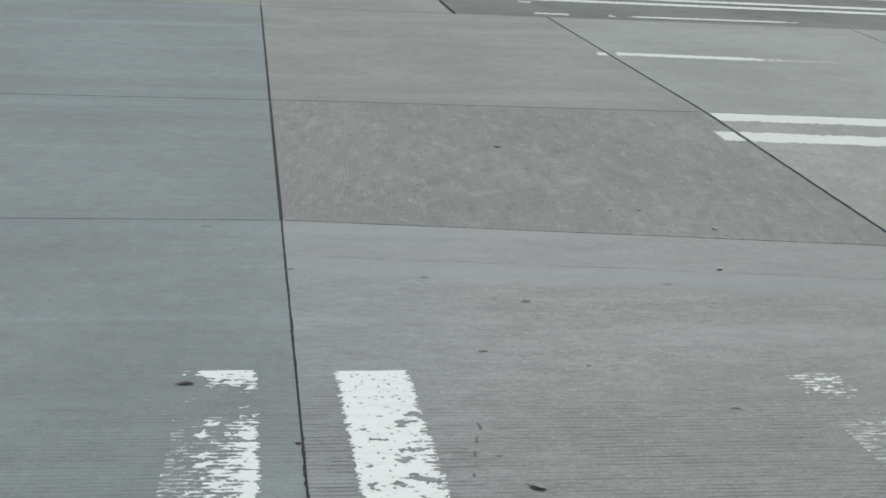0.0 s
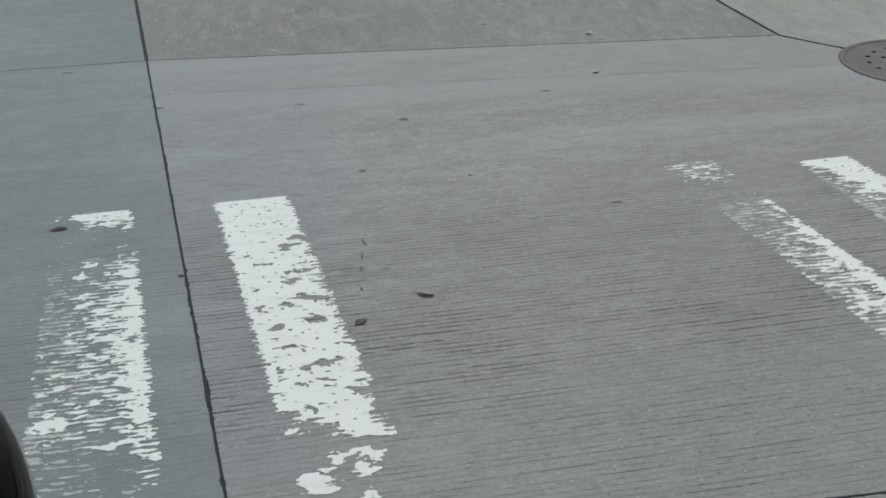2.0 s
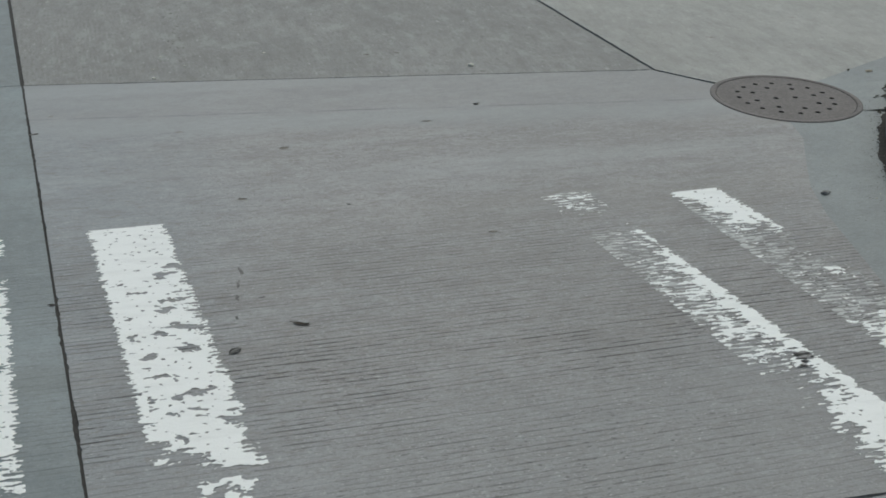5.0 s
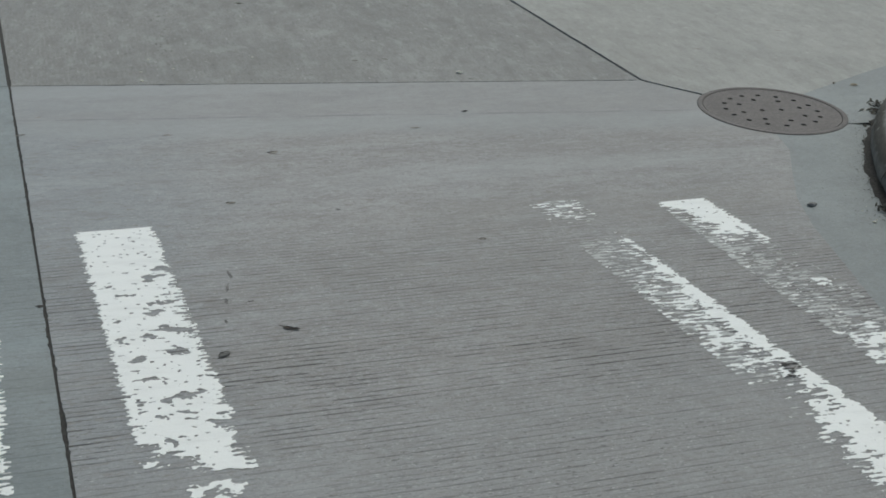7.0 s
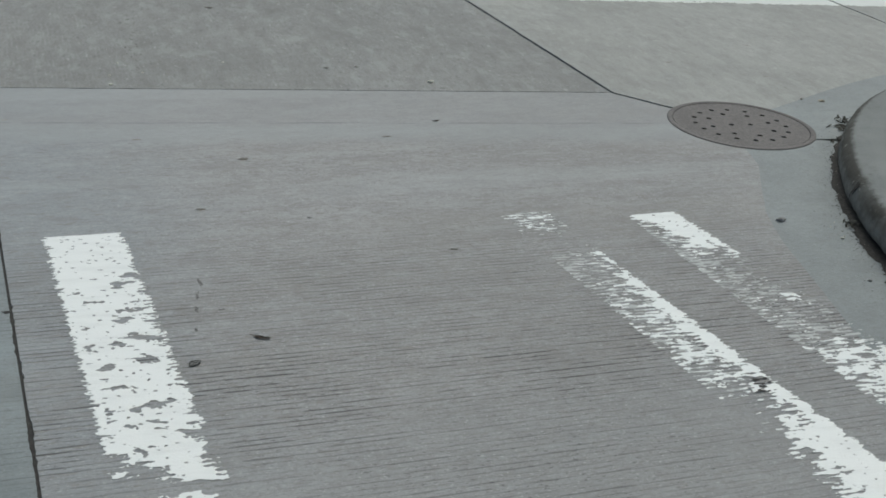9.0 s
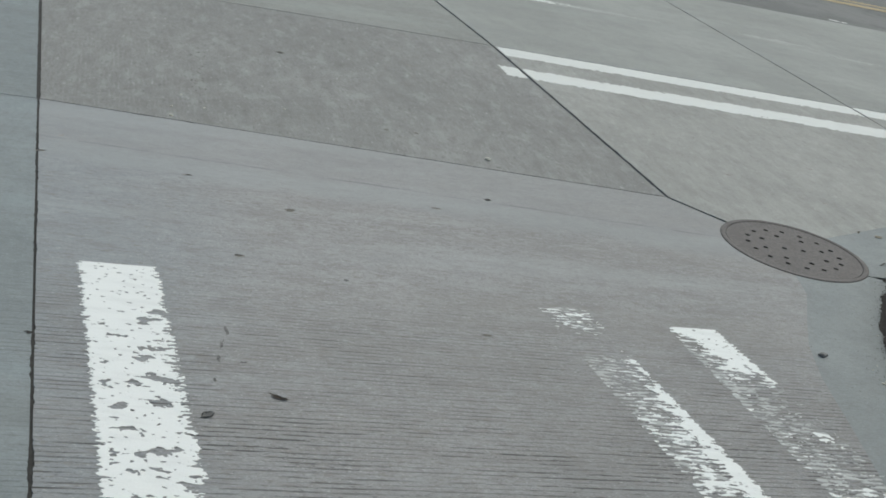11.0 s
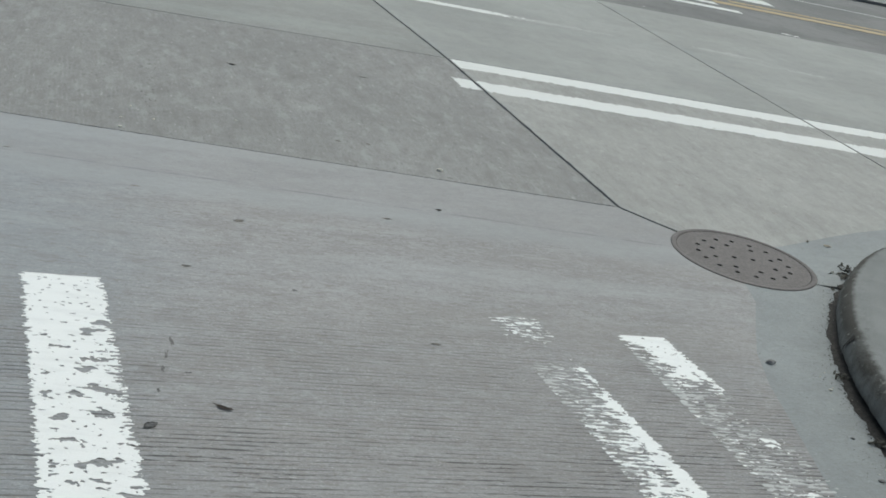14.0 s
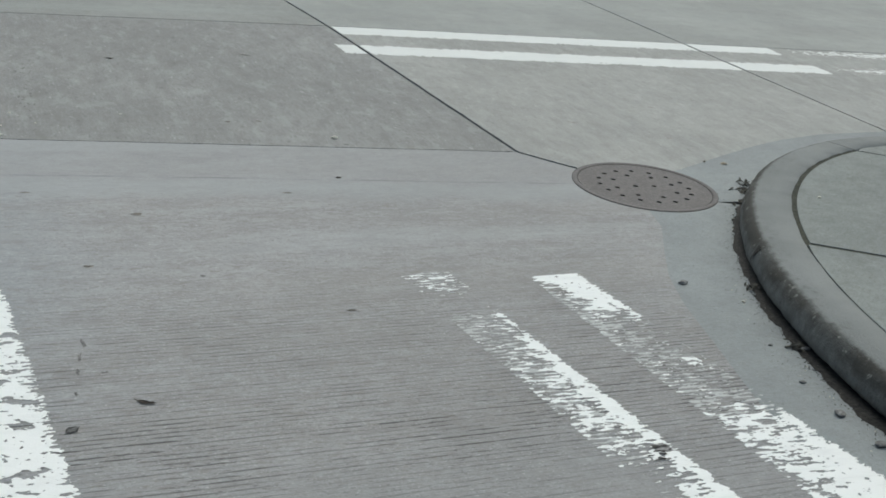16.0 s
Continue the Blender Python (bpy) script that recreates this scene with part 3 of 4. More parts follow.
part("mossy_seam", strip([kerb_line(-1.9 + (cut + 1.9) * k / 80, 0.183) for k in range(81)], 0.016, 0.108, 0.4), SEAL, walkway)
tagged(part("pavement_bed", prism([(3.3, -9), (14, -9), (14, -0.35), (4.4, -0.35), (3.35, -1.4)], 0.07, -0.04), EARTH), "dark bed under the pavement slabs", "ground", kind="structure")


def crumbs(spots):
    """Many small uneven grains as one mesh: rows of place, size, height and turn."""
    verts, faces = [], []
    for x, y, z, r, flat, turn in spots:
        k = len(verts)
        c, q = math.cos(turn) * r, math.sin(turn) * r
        verts += [(x + 1.5 * c, y + 1.5 * q, z), (x - 0.8 * q, y + 0.8 * c, z), (x - 1.2 * c, y - 1.2 * q, z), (x + 0.7 * q, y - 0.7 * c, z), (x, y, z + r * flat), (x, y, z - r * 0.4)]
        for a, b in ((0, 1), (1, 2), (2, 3), (3, 0)):
            faces += [(k + a, k + b, k + 4), (k + b, k + a, k + 5)]
    mesh = bpy.data.meshes.new("crumbs")
    mesh.from_pydata(verts, [], faces)
    bm = bmesh.new()
    bm.from_mesh(mesh)
    return bm


def litter(count, spread, sizes, seed):
    """Wet grit and rotten leaf crumbs along the foot of the kerb."""
    rng, spots = random.Random(seed), []
    for _ in range(count):
        s = rng.uniform(-0.8, 0.74)
        off = 0.004 - abs(rng.gauss(0, spread)) * (1.6 if s < 0.3 else 0.8)
        x, y = kerb_line(s, off)
        if noise.noise((x * 3, y * 3, 2)) + rng.uniform(-0.4, 0.4) < -0.15:
            continue
        r = rng.uniform(*sizes)
        spots.append((x, y, r * 0.3, r, rng.uniform(0.4, 0.9), rng.uniform(0, 6.28)))
    return crumbs(spots)


def foot_dirt():
    """A low uneven fillet of dirt where gutter and kerb meet."""
    bm, last = bmesh.new(), None
    for k in range(900):
        s = -0.8 + k * 1.58 / 900
        p = kerb_line(s, -0.03)
        n = noise.noise((p[0] * 5, p[1] * 5, 0)) + 0.6 * noise.noise((p[0] * 19, p[1] * 19, 4))
        w = 0.016 + 0.020 * n + 0.045 * min(max(0.0, 0.42 - s), 0.6) + 0.006 * noise.noise((p[0] * 60, p[1] * 60, 9))
        row = [kerb_line(s, 0.036) + (0.0012,), kerb_line(s, 0.000 - 0.4 * max(w, 0.002)) + (0.0030,), kerb_line(s, 0.002 - max(w, 0.003)) + (0.0008,)]
        row = [bm.verts.new(q) for q in row]
        if last:
            for j in range(2):
                bm.faces.new((last[j], last[j + 1], row[j + 1], row[j]))
        last = row
    return bm


tagged(part("gutter_dirt", foot_dirt(), DIRT, None, "", True), "dark damp dirt packed along the foot of the kerb", "dirt", kind="stuff")


def clump(cx, cy, spread, count, seed):
    """Rotten leaves and moss gathered in a corner."""
    rng = random.Random(seed)
    bm = bmesh.new()
    for _ in range(count):
        x, y = cx + rng.gauss(0, spread), cy + rng.gauss(0, spread * 0.7)
        r = rng.uniform(0.006, 0.018)
        m = pose(x, y, rng.uniform(0.002, 0.012), rng.uniform(-35, 35), rng.uniform(-35, 35), rng.uniform(0, 360)) @ Matrix.Diagonal((r, r * rng.uniform(0.3, 0.6), 0.0014, 1))
        bmesh.ops.create_icosphere(bm, subdivisions=1, radius=1, matrix=m)
    return bm


for cx, cy, spread, count, seed in ((3.46, -0.56, 0.030, 70, 1), (3.37, -0.71, 0.018, 30, 2), (2.92, -1.52, 0.02, 22, 3), (2.80, -1.95, 0.02, 26, 4), (3.52, -0.47, 0.03, 30, 5)):
    tagged(part("leaf_litter", clump(cx, cy, spread, count, seed), DAMP), "rotten dark leaf litter caught at the kerb", "litter", kind="stuff")
tagged(part("gutter_litter", litter(4600, 0.014, (0.0010, 0.0030), 5), DIRT), "dark leaf crumbs and grit along the kerb", "litter", kind="stuff")
tagged(part("gutter_grit", litter(1500, 0.050, (0.0008, 0.0024), 6), GREASE), "fine grey grit strewn over the gutter", "grit", kind="stuff")
tagged(part("gutter_grit", litter(220, 0.030, (0.0015, 0.0034), 7), CHIP), "pale crumbs of stone strewn along the kerb", "grit", kind="stuff")


# ---- road markings ----
def wear_at(table, v, u):
    """Looks up how much paint is left: rows of (v, values across)."""
    k = 0
    while k < len(table) - 2 and table[k + 1][0] < v:
        k += 1
    (v0, a), (v1, b) = table[k], table[k + 1]
    f = min(max((v - v0) / (v1 - v0), 0), 1)
    g = min(max(u, 0), 1) * (len(a) - 1)
    i = min(int(g), len(a) - 2)
    g -= i
    return (a[i] * (1 - g) + a[i + 1] * g) * (1 - f) + (b[i] * (1 - g) + b[i + 1] * g) * f


def fbm(x, y, z, octaves):
    """Cloudy noise of several octaves."""
    total, gain = 0.0, 1.0
    for _ in range(octaves):
        total += gain * noise.noise((x, y, z))
        x, y, z, gain = x * 2.1, y * 2.1, z + 7.3, gain * 0.62
    return total


def marking(name, place, length, width, table, material, label, lost=(), kept=(), streak=0.55, blob=0.45, cell=(0.0032, 0.0026), edge_wear=1.0, swap=False, seed=0, slack=0.07, category="road marking", height=0.0016):
    """A worn painted band, cut out where paint is left. place(u, v): u across from 0 to 1, v metres along."""
    nu, nv = int(width * (1 + 2 * slack) / cell[0]), int(length / cell[1])
    field, spot = np.zeros((nu + 1, nv + 1)), {}
    for i in range(nu + 1):
        u = -slack + (1 + 2 * slack) * i / nu
        for j in range(nv + 1):
            v = length * j / nv
            x, y = place(u, v)
            sx, sy = (x * 21, y * 88) if not swap else (x * 55, y * 55)
            st = fbm(sx, sy - x * 7, seed, 4)
            bl = fbm(x * 20, y * 32, seed + 9, 4)
            if not swap:
                st += 0.30 * math.sin((y - 0.06 * x) * 2 * math.pi / 0.0190 + 3 * noise.noise((x * 6, y * 6, 7)))
            f = wear_at(table, v, u) + streak * st + blob * bl
            f += 0.0 if swap else 0.30 * noise.noise((x * 120, y * 210, seed + 40)) + 0.16 * noise.noise((x * 210, y * 330, seed + 41))
            f = min(f, 2.6 * (0.50 - noise.noise((x * 62, y * 105, seed + 2))) + 0.5 * bl) if not swap else f
            wu = u + 0.12 * noise.noise((x * 30, y * 70, seed)) + 0.05 * noise.noise((x * 90, y * 150, seed))
            wv = v + 0.018 * noise.noise((x * 34, y * 44, seed + 20)) + 0.007 * noise.noise((x * 90, y * 110, seed + 21)) - 0.03 * (u - 0.5) * math.sin(v * 31)
            for cu, cv, ru, rv in lost:
                q = ((wu - cu) / ru) ** 2 + ((wv - cv) / rv) ** 2
                if q < 3:
                    f = min(f, 0.9 * (q - 1) + 1.1 * bl + 0.25 * st)
            for cu, cv, ru, rv in kept:
                q = ((wu - cu) / ru) ** 2 + ((wv - cv) / rv) ** 2
                if q < 3:
                    f = max(f, 0.9 * (1 - q) + 1.2 * bl + 0.5 * st)
            rim = min(min(u, 1 - u) * width, v, length - v)
            if swap:
                rim -= 0.022 * max(0.0, noise.noise((x * 9, y * 22, seed)) + 0.6 * noise.noise((x * 37, y * 37, seed + 3)))
            f = min(f, rim / 0.015 + edge_wear * (0.8 * st + 0.7 * bl + 0.6 * noise.noise((x * 120, y * 160, seed))) + 0.35)
            if swap and y < 5.8:
                gap = min(abs(x - j1(y)[0]) - 0.004, abs(x - j2(y)[0]) - 0.002, abs(y - 2.335))
                f = min(f, (gap - 0.009 + 0.006 * noise.noise((x * 30, y * 30, 4))) / 0.03)
            if i in (0, nu) or j in (0, nv):
                f = min(f, -0.01)
            field[i, j] = f
            spot[i, j] = (x, y)
    verts, faces, known = [], [], {}

    def corner(i, j):
        if (i, j) not in known:
            known[i, j] = len(verts)
            verts.append((*spot[i, j], height))
        return known[i, j]

    def crossing(p, q):
        key = (p, q) if p < q else (q, p)
        if key not in known:
            a, b = field[key[0]], field[key[1]]
            f = a / (a - b)
            (x0, y0), (x1, y1) = spot[key[0]], spot[key[1]]
            known[key] = len(verts)
            verts.append((x0 + (x1 - x0) * f, y0 + (y1 - y0) * f, height - 0.0004))
        return known[key]

    for i in range(nu):
        for j in range(nv):
            ring = ((i, j), (i + 1, j), (i + 1, j + 1), (i, j + 1))
            full = [field[p] > 0 for p in ring]
            if not any(full):
                continue
            poly = []
            for k in range(4):
                p, q = ring[k], ring[(k + 1) % 4]
                if full[k]:
                    poly.append(corner(*p))
                if full[k] != full[(k + 1) % 4]:
                    poly.append(crossing(p, q))
            if len(poly) > 2:
                faces.append(poly)
    home = list(range(len(verts)))

    def root(k):
        while home[k] != k:
            home[k] = home[home[k]]
            k = home[k]
        return k

    for poly in faces:
        for k in poly[1:]:
            home[root(k)] = root(poly[0])
    patches = {}
    for poly in faces:
        patches.setdefault(root(poly[0]), []).append(poly)
    ranked = sorted(patches.values(), key=len, reverse=True)
    whole = tagged(empty(name, (*place(0.5, 0), 0)), label, category)
    large = [p for p in ranked if len(p) > 160][:14] or ranked[:1]
    crumbs = [poly for p in ranked[len(large):] for poly in p]
    for kind, groups in (("paint_patch", large), ("paint_residue", [crumbs] if crumbs else [])):
        for group in groups:
            used = {k: n for n, k in enumerate(sorted({k for poly in group for k in poly}))}
            mesh = bpy.data.meshes.new(kind)
            mesh.from_pydata([Vector(verts[k]) - whole.location for k in used], [], [[used[k] for k in poly] for poly in group])
            bm = bmesh.new()
            bm.from_mesh(mesh)
            bm.normal_update()
            if sum(f.normal.z for f in bm.faces) < 0:
                bmesh.ops.reverse_faces(bm, faces=bm.faces[:])
            bm.to_mesh(mesh)
            bm.free()
            mesh.materials.append(material)
            ob = new(kind, mesh)
            ob.parent = whole
            if kind == "paint_residue":
                tagged(ob, "small loose flakes of paint", kind="stuff")
    return whole


def bar(x0, x1, y0, lean0, lean1):
    """A crossing bar that starts at y0 between x0 and x1; its sides drift by lean0 and lean1 a metre."""
    return lambda u, v: ((x0 + lean0 * v) * (1 - u) + (x1 + lean1 * v) * u, y0 - v + 0.02 * (u - 0.5))


GROUP = "crossing bars"
BAR_1 = [(0.0, (1.3, 1.4, 1.4, 1.3)), (0.22, (1.1, 1.3, 1.3, 0.9)), (0.40, (1.0, 1.1, 0.8, 0.0)), (0.60, (1.0, 1.1, 0.8, -0.1)), (0.80, (1.0, 1.1, 1.2, 0.2)), (1.00, (0.6, 0.9, 0.8, 0.2)), (1.12, (0.2, 0.7, 0.8, -0.3)), (1.19, (-0.6, 0.0, 0.9, -0.2)), (1.25, (-1.2, -0.6, 0.6, -0.2)), (1.29, (-1.5, -1.5, -1.2, -1.5)), (1.60, (-1.6, -1.6, -1.6, -1.6))]
HOLES_1 = [
    (0.90, 0.288, 0.20, 0.018), (0.75, 0.341, 0.13, 0.022), (0.53, 0.37, 0.04, 0.008), (0.16, 0.371, 0.07, 0.006), (0.36, 0.435, 0.10, 0.008), (0.78, 0.488, 0.30, 0.011),
    (0.64, 0.545, 0.13, 0.012), (0.13, 0.561, 0.07, 0.008), (0.70, 0.637, 0.25, 0.018), (0.45, 0.662, 0.10, 0.008), (0.14, 0.684, 0.08, 0.014), (0.71, 0.759, 0.12, 0.020),
    (0.23, 0.773, 0.09, 0.013), (0.30, 0.879, 0.10, 0.008), (0.62, 0.961, 0.29, 0.015), (0.15, 0.96, 0.05, 0.012), (0.11, 1.004, 0.05, 0.010), (0.30, 1.04, 0.035, 0.014),
    (0.59, 1.035, 0.06, 0.012), (0.86, 1.067, 0.13, 0.013), (0.32, 1.136, 0.06, 0.020), (0.36, 1.219, 0.09, 0.018),
]
BITS_1 = [(0.12, 1.394, 0.20, 0.050), (0.55, 1.322, 0.24, 0.015), (0.74, 1.34, 0.08, 0.029), (0.62, 1.377, 0.09, 0.026), (0.57, 1.46, 0.09, 0.012), (0.85, 1.242, 0.20, 0.013), (0.05, 1.215, 0.10, 0.016)]
tagged(marking("crosswalk_bar", bar(0.331, 0.536, -1.430, 0.164, 0.167), 1.60, 0.22, BAR_1, WHITE, "thick white painted crossing bar, chipped at its end", HOLES_1, BITS_1, 0.42, 0.48, seed=1), group=GROUP)
BAR_0 = [(0.0, (-0.2, 0.5, 0.9, 1.0)), (0.05, (-0.9, 0.2, 0.8, 0.8)), (0.11, (-1.2, -0.7, -0.2, 0.3)), (0.16, (-1.6, -1.6, -1.3, -0.8)), (0.33, (-1.5, -1.2, -0.5, 0.4)), (0.45, (-1.1, -0.5, -0.2, 0.5)), (0.60, (-0.8, -0.1, 0.1, 0.7)), (0.80, (-0.5, -0.3, -0.1, 0.8)), (1.00, (-0.4, -0.25, -0.1, 0.9)), (1.12, (-0.3, -0.2, -0.4, 0.5)), (1.20, (-0.4, -0.7, -1.0, 0.2)), (1.35, (-0.4, -0.9, -1.1, -0.4)), (1.60, (-0.8, -1.1, -1.1, -0.7))]
BITS_0 = [(0.15, 1.10, 0.15, 0.022), (0.70, 1.195, 0.25, 0.010), (0.35, 0.40, 0.08, 0.030), (0.45, 0.335, 0.10, 0.012)]
tagged(marking("crosswalk_bar", bar(-0.115, 0.081, -1.462, 0.095, 0.139), 1.60, 0.21, BAR_0, WHITE, "half worn white crossing bar with streaks in the grooves", [(0.3, 0.075, 0.45, 0.010), (0.6, 0.215, 0.9, 0.075)], BITS_0, 0.72, 0.78, seed=2), group=GROUP)
BAR_2 = [(0.0, (-0.25, -0.1, 0.0, -0.25)), (0.14, (-0.4, -0.25, -0.2, -0.35)), (0.22, (-1.6, -1.6, -1.6, -1.6)), (0.33, (-0.7, -0.9, -0.6, 0.2)), (0.45, (-0.6, -0.6, -0.5, 0.5)), (0.58, (-0.4, -0.3, -0.15, 0.8)), (0.75, (-0.25, -0.1, 0.05, 0.8)), (0.95, (-0.1, 0.0, 0.15, 0.8)), (1.10, (-0.2, -0.15, 0.0, 0.6)), (1.22, (-1.2, -0.8, 0.0, 0.6)), (1.35, (-0.7, 0.3, 0.8, 1.0)), (1.50, (-0.3, 0.5, 1.0, 1.1)), (1.80, (-0.2, 0.4, 0.9, 1.0))]
tagged(marking("crosswalk_bar", bar(1.735, 1.885, -1.345, 0.203, 0.226), 1.80, 0.175, BAR_2, WHITE, "streaked white crossing bar, solid along one side", [(0.72, 1.10, 0.22, 0.018)], (), 0.66, 0.66, seed=3), group=GROUP)
tagged(marking("crosswalk_bar", bar(1.735, 1.885, -1.345, 0.203, 0.226), 1.80, 0.175, [(0.0, (-0.6, -0.3, -0.2, -0.5)), (0.16, (-0.6, -0.4, -0.3, -0.5)), (0.22, (-1.2, -1.0, -1.0, -1.2)), (0.34, (-0.1, -0.1, -0.3, -0.4)), (0.60, (-0.25, -0.1, -0.4, -0.6)), (1.10, (-0.25, -0.1, -0.5, -0.6)), (1.25, (-1, -0.8, -0.8, -1)), (1.80, (-0.2, 0, -0.5, -0.8))], WORN, "thin grey film of old paint beside a crossing bar", (), (), 0.75, 0.55, seed=33, height=0.0009), group=GROUP)
BAR_3 = [(0.0, (0.5, 1.2, 1.2, 1.0)), (0.10, (-0.4, 0.5, 1.2, 1.1)), (0.20, (-0.6, 0.1, 0.9, 1.0)), (0.30, (-0.5, 0.0, -0.2, 0.3)), (0.40, (-0.5, -0.7, -1.0, -0.5)), (0.60, (-0.45, -0.6, -0.8, -0.7)), (0.85, (-0.5, -0.5, -0.6, -0.7)), (0.94, (-0.1, 0.1, 0.1, 0.0)), (1.05, (0.1, 0.1, 0.1, 0.4)), (1.20, (-0.1, 0.2, 0.6, 1.0)), (1.50, (0.1, 0.6, 0.9, 1.0)), (1.80, (0.3, 0.7, 1.0, 1.0))]
tagged(marking("crosswalk_bar", bar(2.165, 2.328, -1.378, 0.172, 0.225), 1.80, 0.18, BAR_3, WHITE, "white crossing bar worn away in its middle, beside the gutter", (), [(0.80, 0.63, 0.13, 0.016)], 0.60, 0.68, seed=4), group=GROUP)
tagged(marking("crosswalk_bar", bar(2.165, 2.328, -1.378, 0.172, 0.225), 1.80, 0.18, [(0.0, (-1, -1, -1, -1)), (0.20, (0.0, -0.4, -1.0, -1)), (0.36, (0.1, -0.1, -0.5, -0.5)), (0.60, (-0.1, -0.2, -0.3, -0.4)), (0.90, (-0.1, -0.1, -0.2, -0.3)), (1.0, (-0.6, -0.6, -0.8, -1)), (1.80, (-0.5, -1, -1, -1))], WORN, "thin grey film of old paint in a worn bar", (), (), 0.75, 0.55, seed=34, height=0.0009), group=GROUP)
tagged(marking("crosswalk_bar", bar(-0.115, 0.081, -1.462, 0.095, 0.139), 1.60, 0.21, [(0.0, (-1, -1, -1, -1)), (0.30, (-0.8, -0.8, -0.8, -0.8)), (0.42, (-0.2, -0.5, -0.6, -0.6)), (0.60, (-0.05, -0.2, -0.4, -0.6)), (1.05, (-0.05, -0.15, -0.4, -0.6)), (1.20, (0.0, -0.4, -0.6, -0.4)), (1.60, (-0.1, -0.4, -0.7, -0.5))], WORN, "thin grey film of old paint beside a crossing bar", (), (), 0.75, 0.5, seed=35, height=0.0009), group=GROUP)
tagged(marking("tyre_mark", lambda u, v: (2.055 + 0.07 * u, -2.43 - v), 0.070, 0.07, [(0, (-0.5, 0.1, -0.4)), (0.085, (-0.4, 0.1, -0.5))], SEAL, "black tar smear on a painted bar", (), (), 0.6, 0.7, (0.003, 0.003), seed=6, category="stain"), group="stains").location.z = 0.0010


def line(x0, y0, x1, y1, width, slant0=0.0):
    """A line along the far street, from one end to the other; slant0 shifts its far side at the start."""
    return lambda u, v: (x0 + v + slant0 * u * max(0.0, 1 - v / 0.4), y0 + (y1 - y0) * v / (x1 - x0) + (u - 0.5) * width)


SOLID = [(0, (0.8, 1.0, 0.8)), (1.4, (0.65, 0.95, 0.6)), (8, (0.8, 1.0, 0.7))]
FLAKY = [(0, (0.9, 1.1, 0.9)), (0.75, (0.7, 1.0, 0.7)), (1.15, (-0.3, 0.0, -0.4)), (1.5, (-1.0, -0.7, -1.0))]
BITTY = [(0, (-0.8, -0.1, -0.6)), (0.4, (-0.4, 0.25, -0.3)), (0.8, (-0.3, 0.35, -0.2)), (8, (-0.3, 0.35, -0.2))]
LINES = "white lines of the far lanes"


def lane(x0, y0, x1, y1, width, table, label, material=LINE, slant=0.0, cell=(0.010, 0.011), seed=0, streak=0.45, blob=0.7, wear=1.9, name="lane_line", height=0.0016):
    ob = marking(name, line(x0, y0, x1, y1, width, slant), x1 - x0, width, table, material, label, (), (), streak, blob, cell, wear, True, seed, height=height)
    return tagged(ob, group=LINES)


lane(2.235, 1.750, 5.37, 1.748, 0.205, SOLID, "white painted double line, lower stripe", slant=-0.02, seed=11)
lane(2.300, 2.226, 5.30, 2.232, 0.200, SOLID, "white painted double line beside a joint", slant=-0.02, seed=12)
lane(5.46, 1.745, 9.0, 1.745, 0.19, BITTY, "flaked remains of a white double line", seed=13)
lane(5.42, 2.220, 9.0, 2.225, 0.18, BITTY, "flaked remains of a white double line", seed=14)
lane(2.01, 4.190, 3.90, 4.160, 0.12, FLAKY, "white lane line that fades away", seed=15)
lane(1.865, 4.165, 1.945, 4.165, 0.11, SOLID, "short stub of a white lane line", seed=16)
lane(1.560, 6.075, 1.870, 6.060, 0.09, SOLID, "short white dash on asphalt", seed=17)
lane(2.22, 6.065, 3.95, 6.105, 0.09, [(0, (0.2, 0.6, 0.2)), (0.12, (-1, -0.6, -1)), (0.3, (0.7, 1.0, 0.7)), (1.4, (0.6, 0.9, 0.5)), (1.75, (-0.6, -0.1, -0.6))], "worn white line along the asphalt edge", seed=18)
lane(4.85, 6.02, 6.45, 5.94, 0.07, [(0, (-0.3, 0.2, -0.3)), (0.2, (-1.4, -1.2, -1.4)), (1.3, (-1.3, -1.0, -1.3)), (1.45, (0.0, 0.5, 0.0)), (1.6, (-0.3, 0.2, -0.3))], "last crumbs of a white edge line", seed=19)
lane(1.460, 6.765, 1.585, 6.760, 0.08, SOLID, "short white dash on asphalt", seed=20)
lane(1.57, 6.965, 6.24, 6.870, 0.15, SOLID, "white double line on asphalt", slant=0.0, seed=21)
lane(1.32, 7.300, 6.10, 7.200, 0.15, SOLID, "white double line on asphalt", seed=22)
lane(1.50, 8.090, 7.10, 8.020, 0.30, SOLID, "white line across the asphalt", seed=23)
lane(3.20, 8.950, 5.60, 8.900, 0.12, SOLID, "white line far over the asphalt", seed=29)
tagged(lane(6.12, 7.360, 14.0, 7.150, 0.17, [(0, (0.4, 0.8, 0.4)), (8, (0.5, 0.9, 0.5))], "worn yellow double centre line on asphalt", YELLOW, seed=24), group="yellow lines")
tagged(lane(6.40, 7.600, 14.0, 7.410, 0.13, [(0, (-0.1, 0.4, -0.1)), (8, (0.2, 0.6, 0.2))], "worn yellow double centre line on asphalt", YELLOW, seed=25), group="yellow lines")
lane(7.3, 8.95, 9.5, 8.80, 0.07, [(0, (0.2, 0.5, 0.2)), (3, (0.2, 0.5, 0.2))], "faint grey line on asphalt", WORN, seed=26)
lane(4.68, 4.31, 5.40, 4.24, 0.16, [(0, (-0.6, 0.1, -0.6)), (0.3, (-0.2, 0.4, -0.2)), (0.7, (-0.8, -0.3, -0.8))], "ghost of an old white line", FAINT, seed=27, height=0.0010)
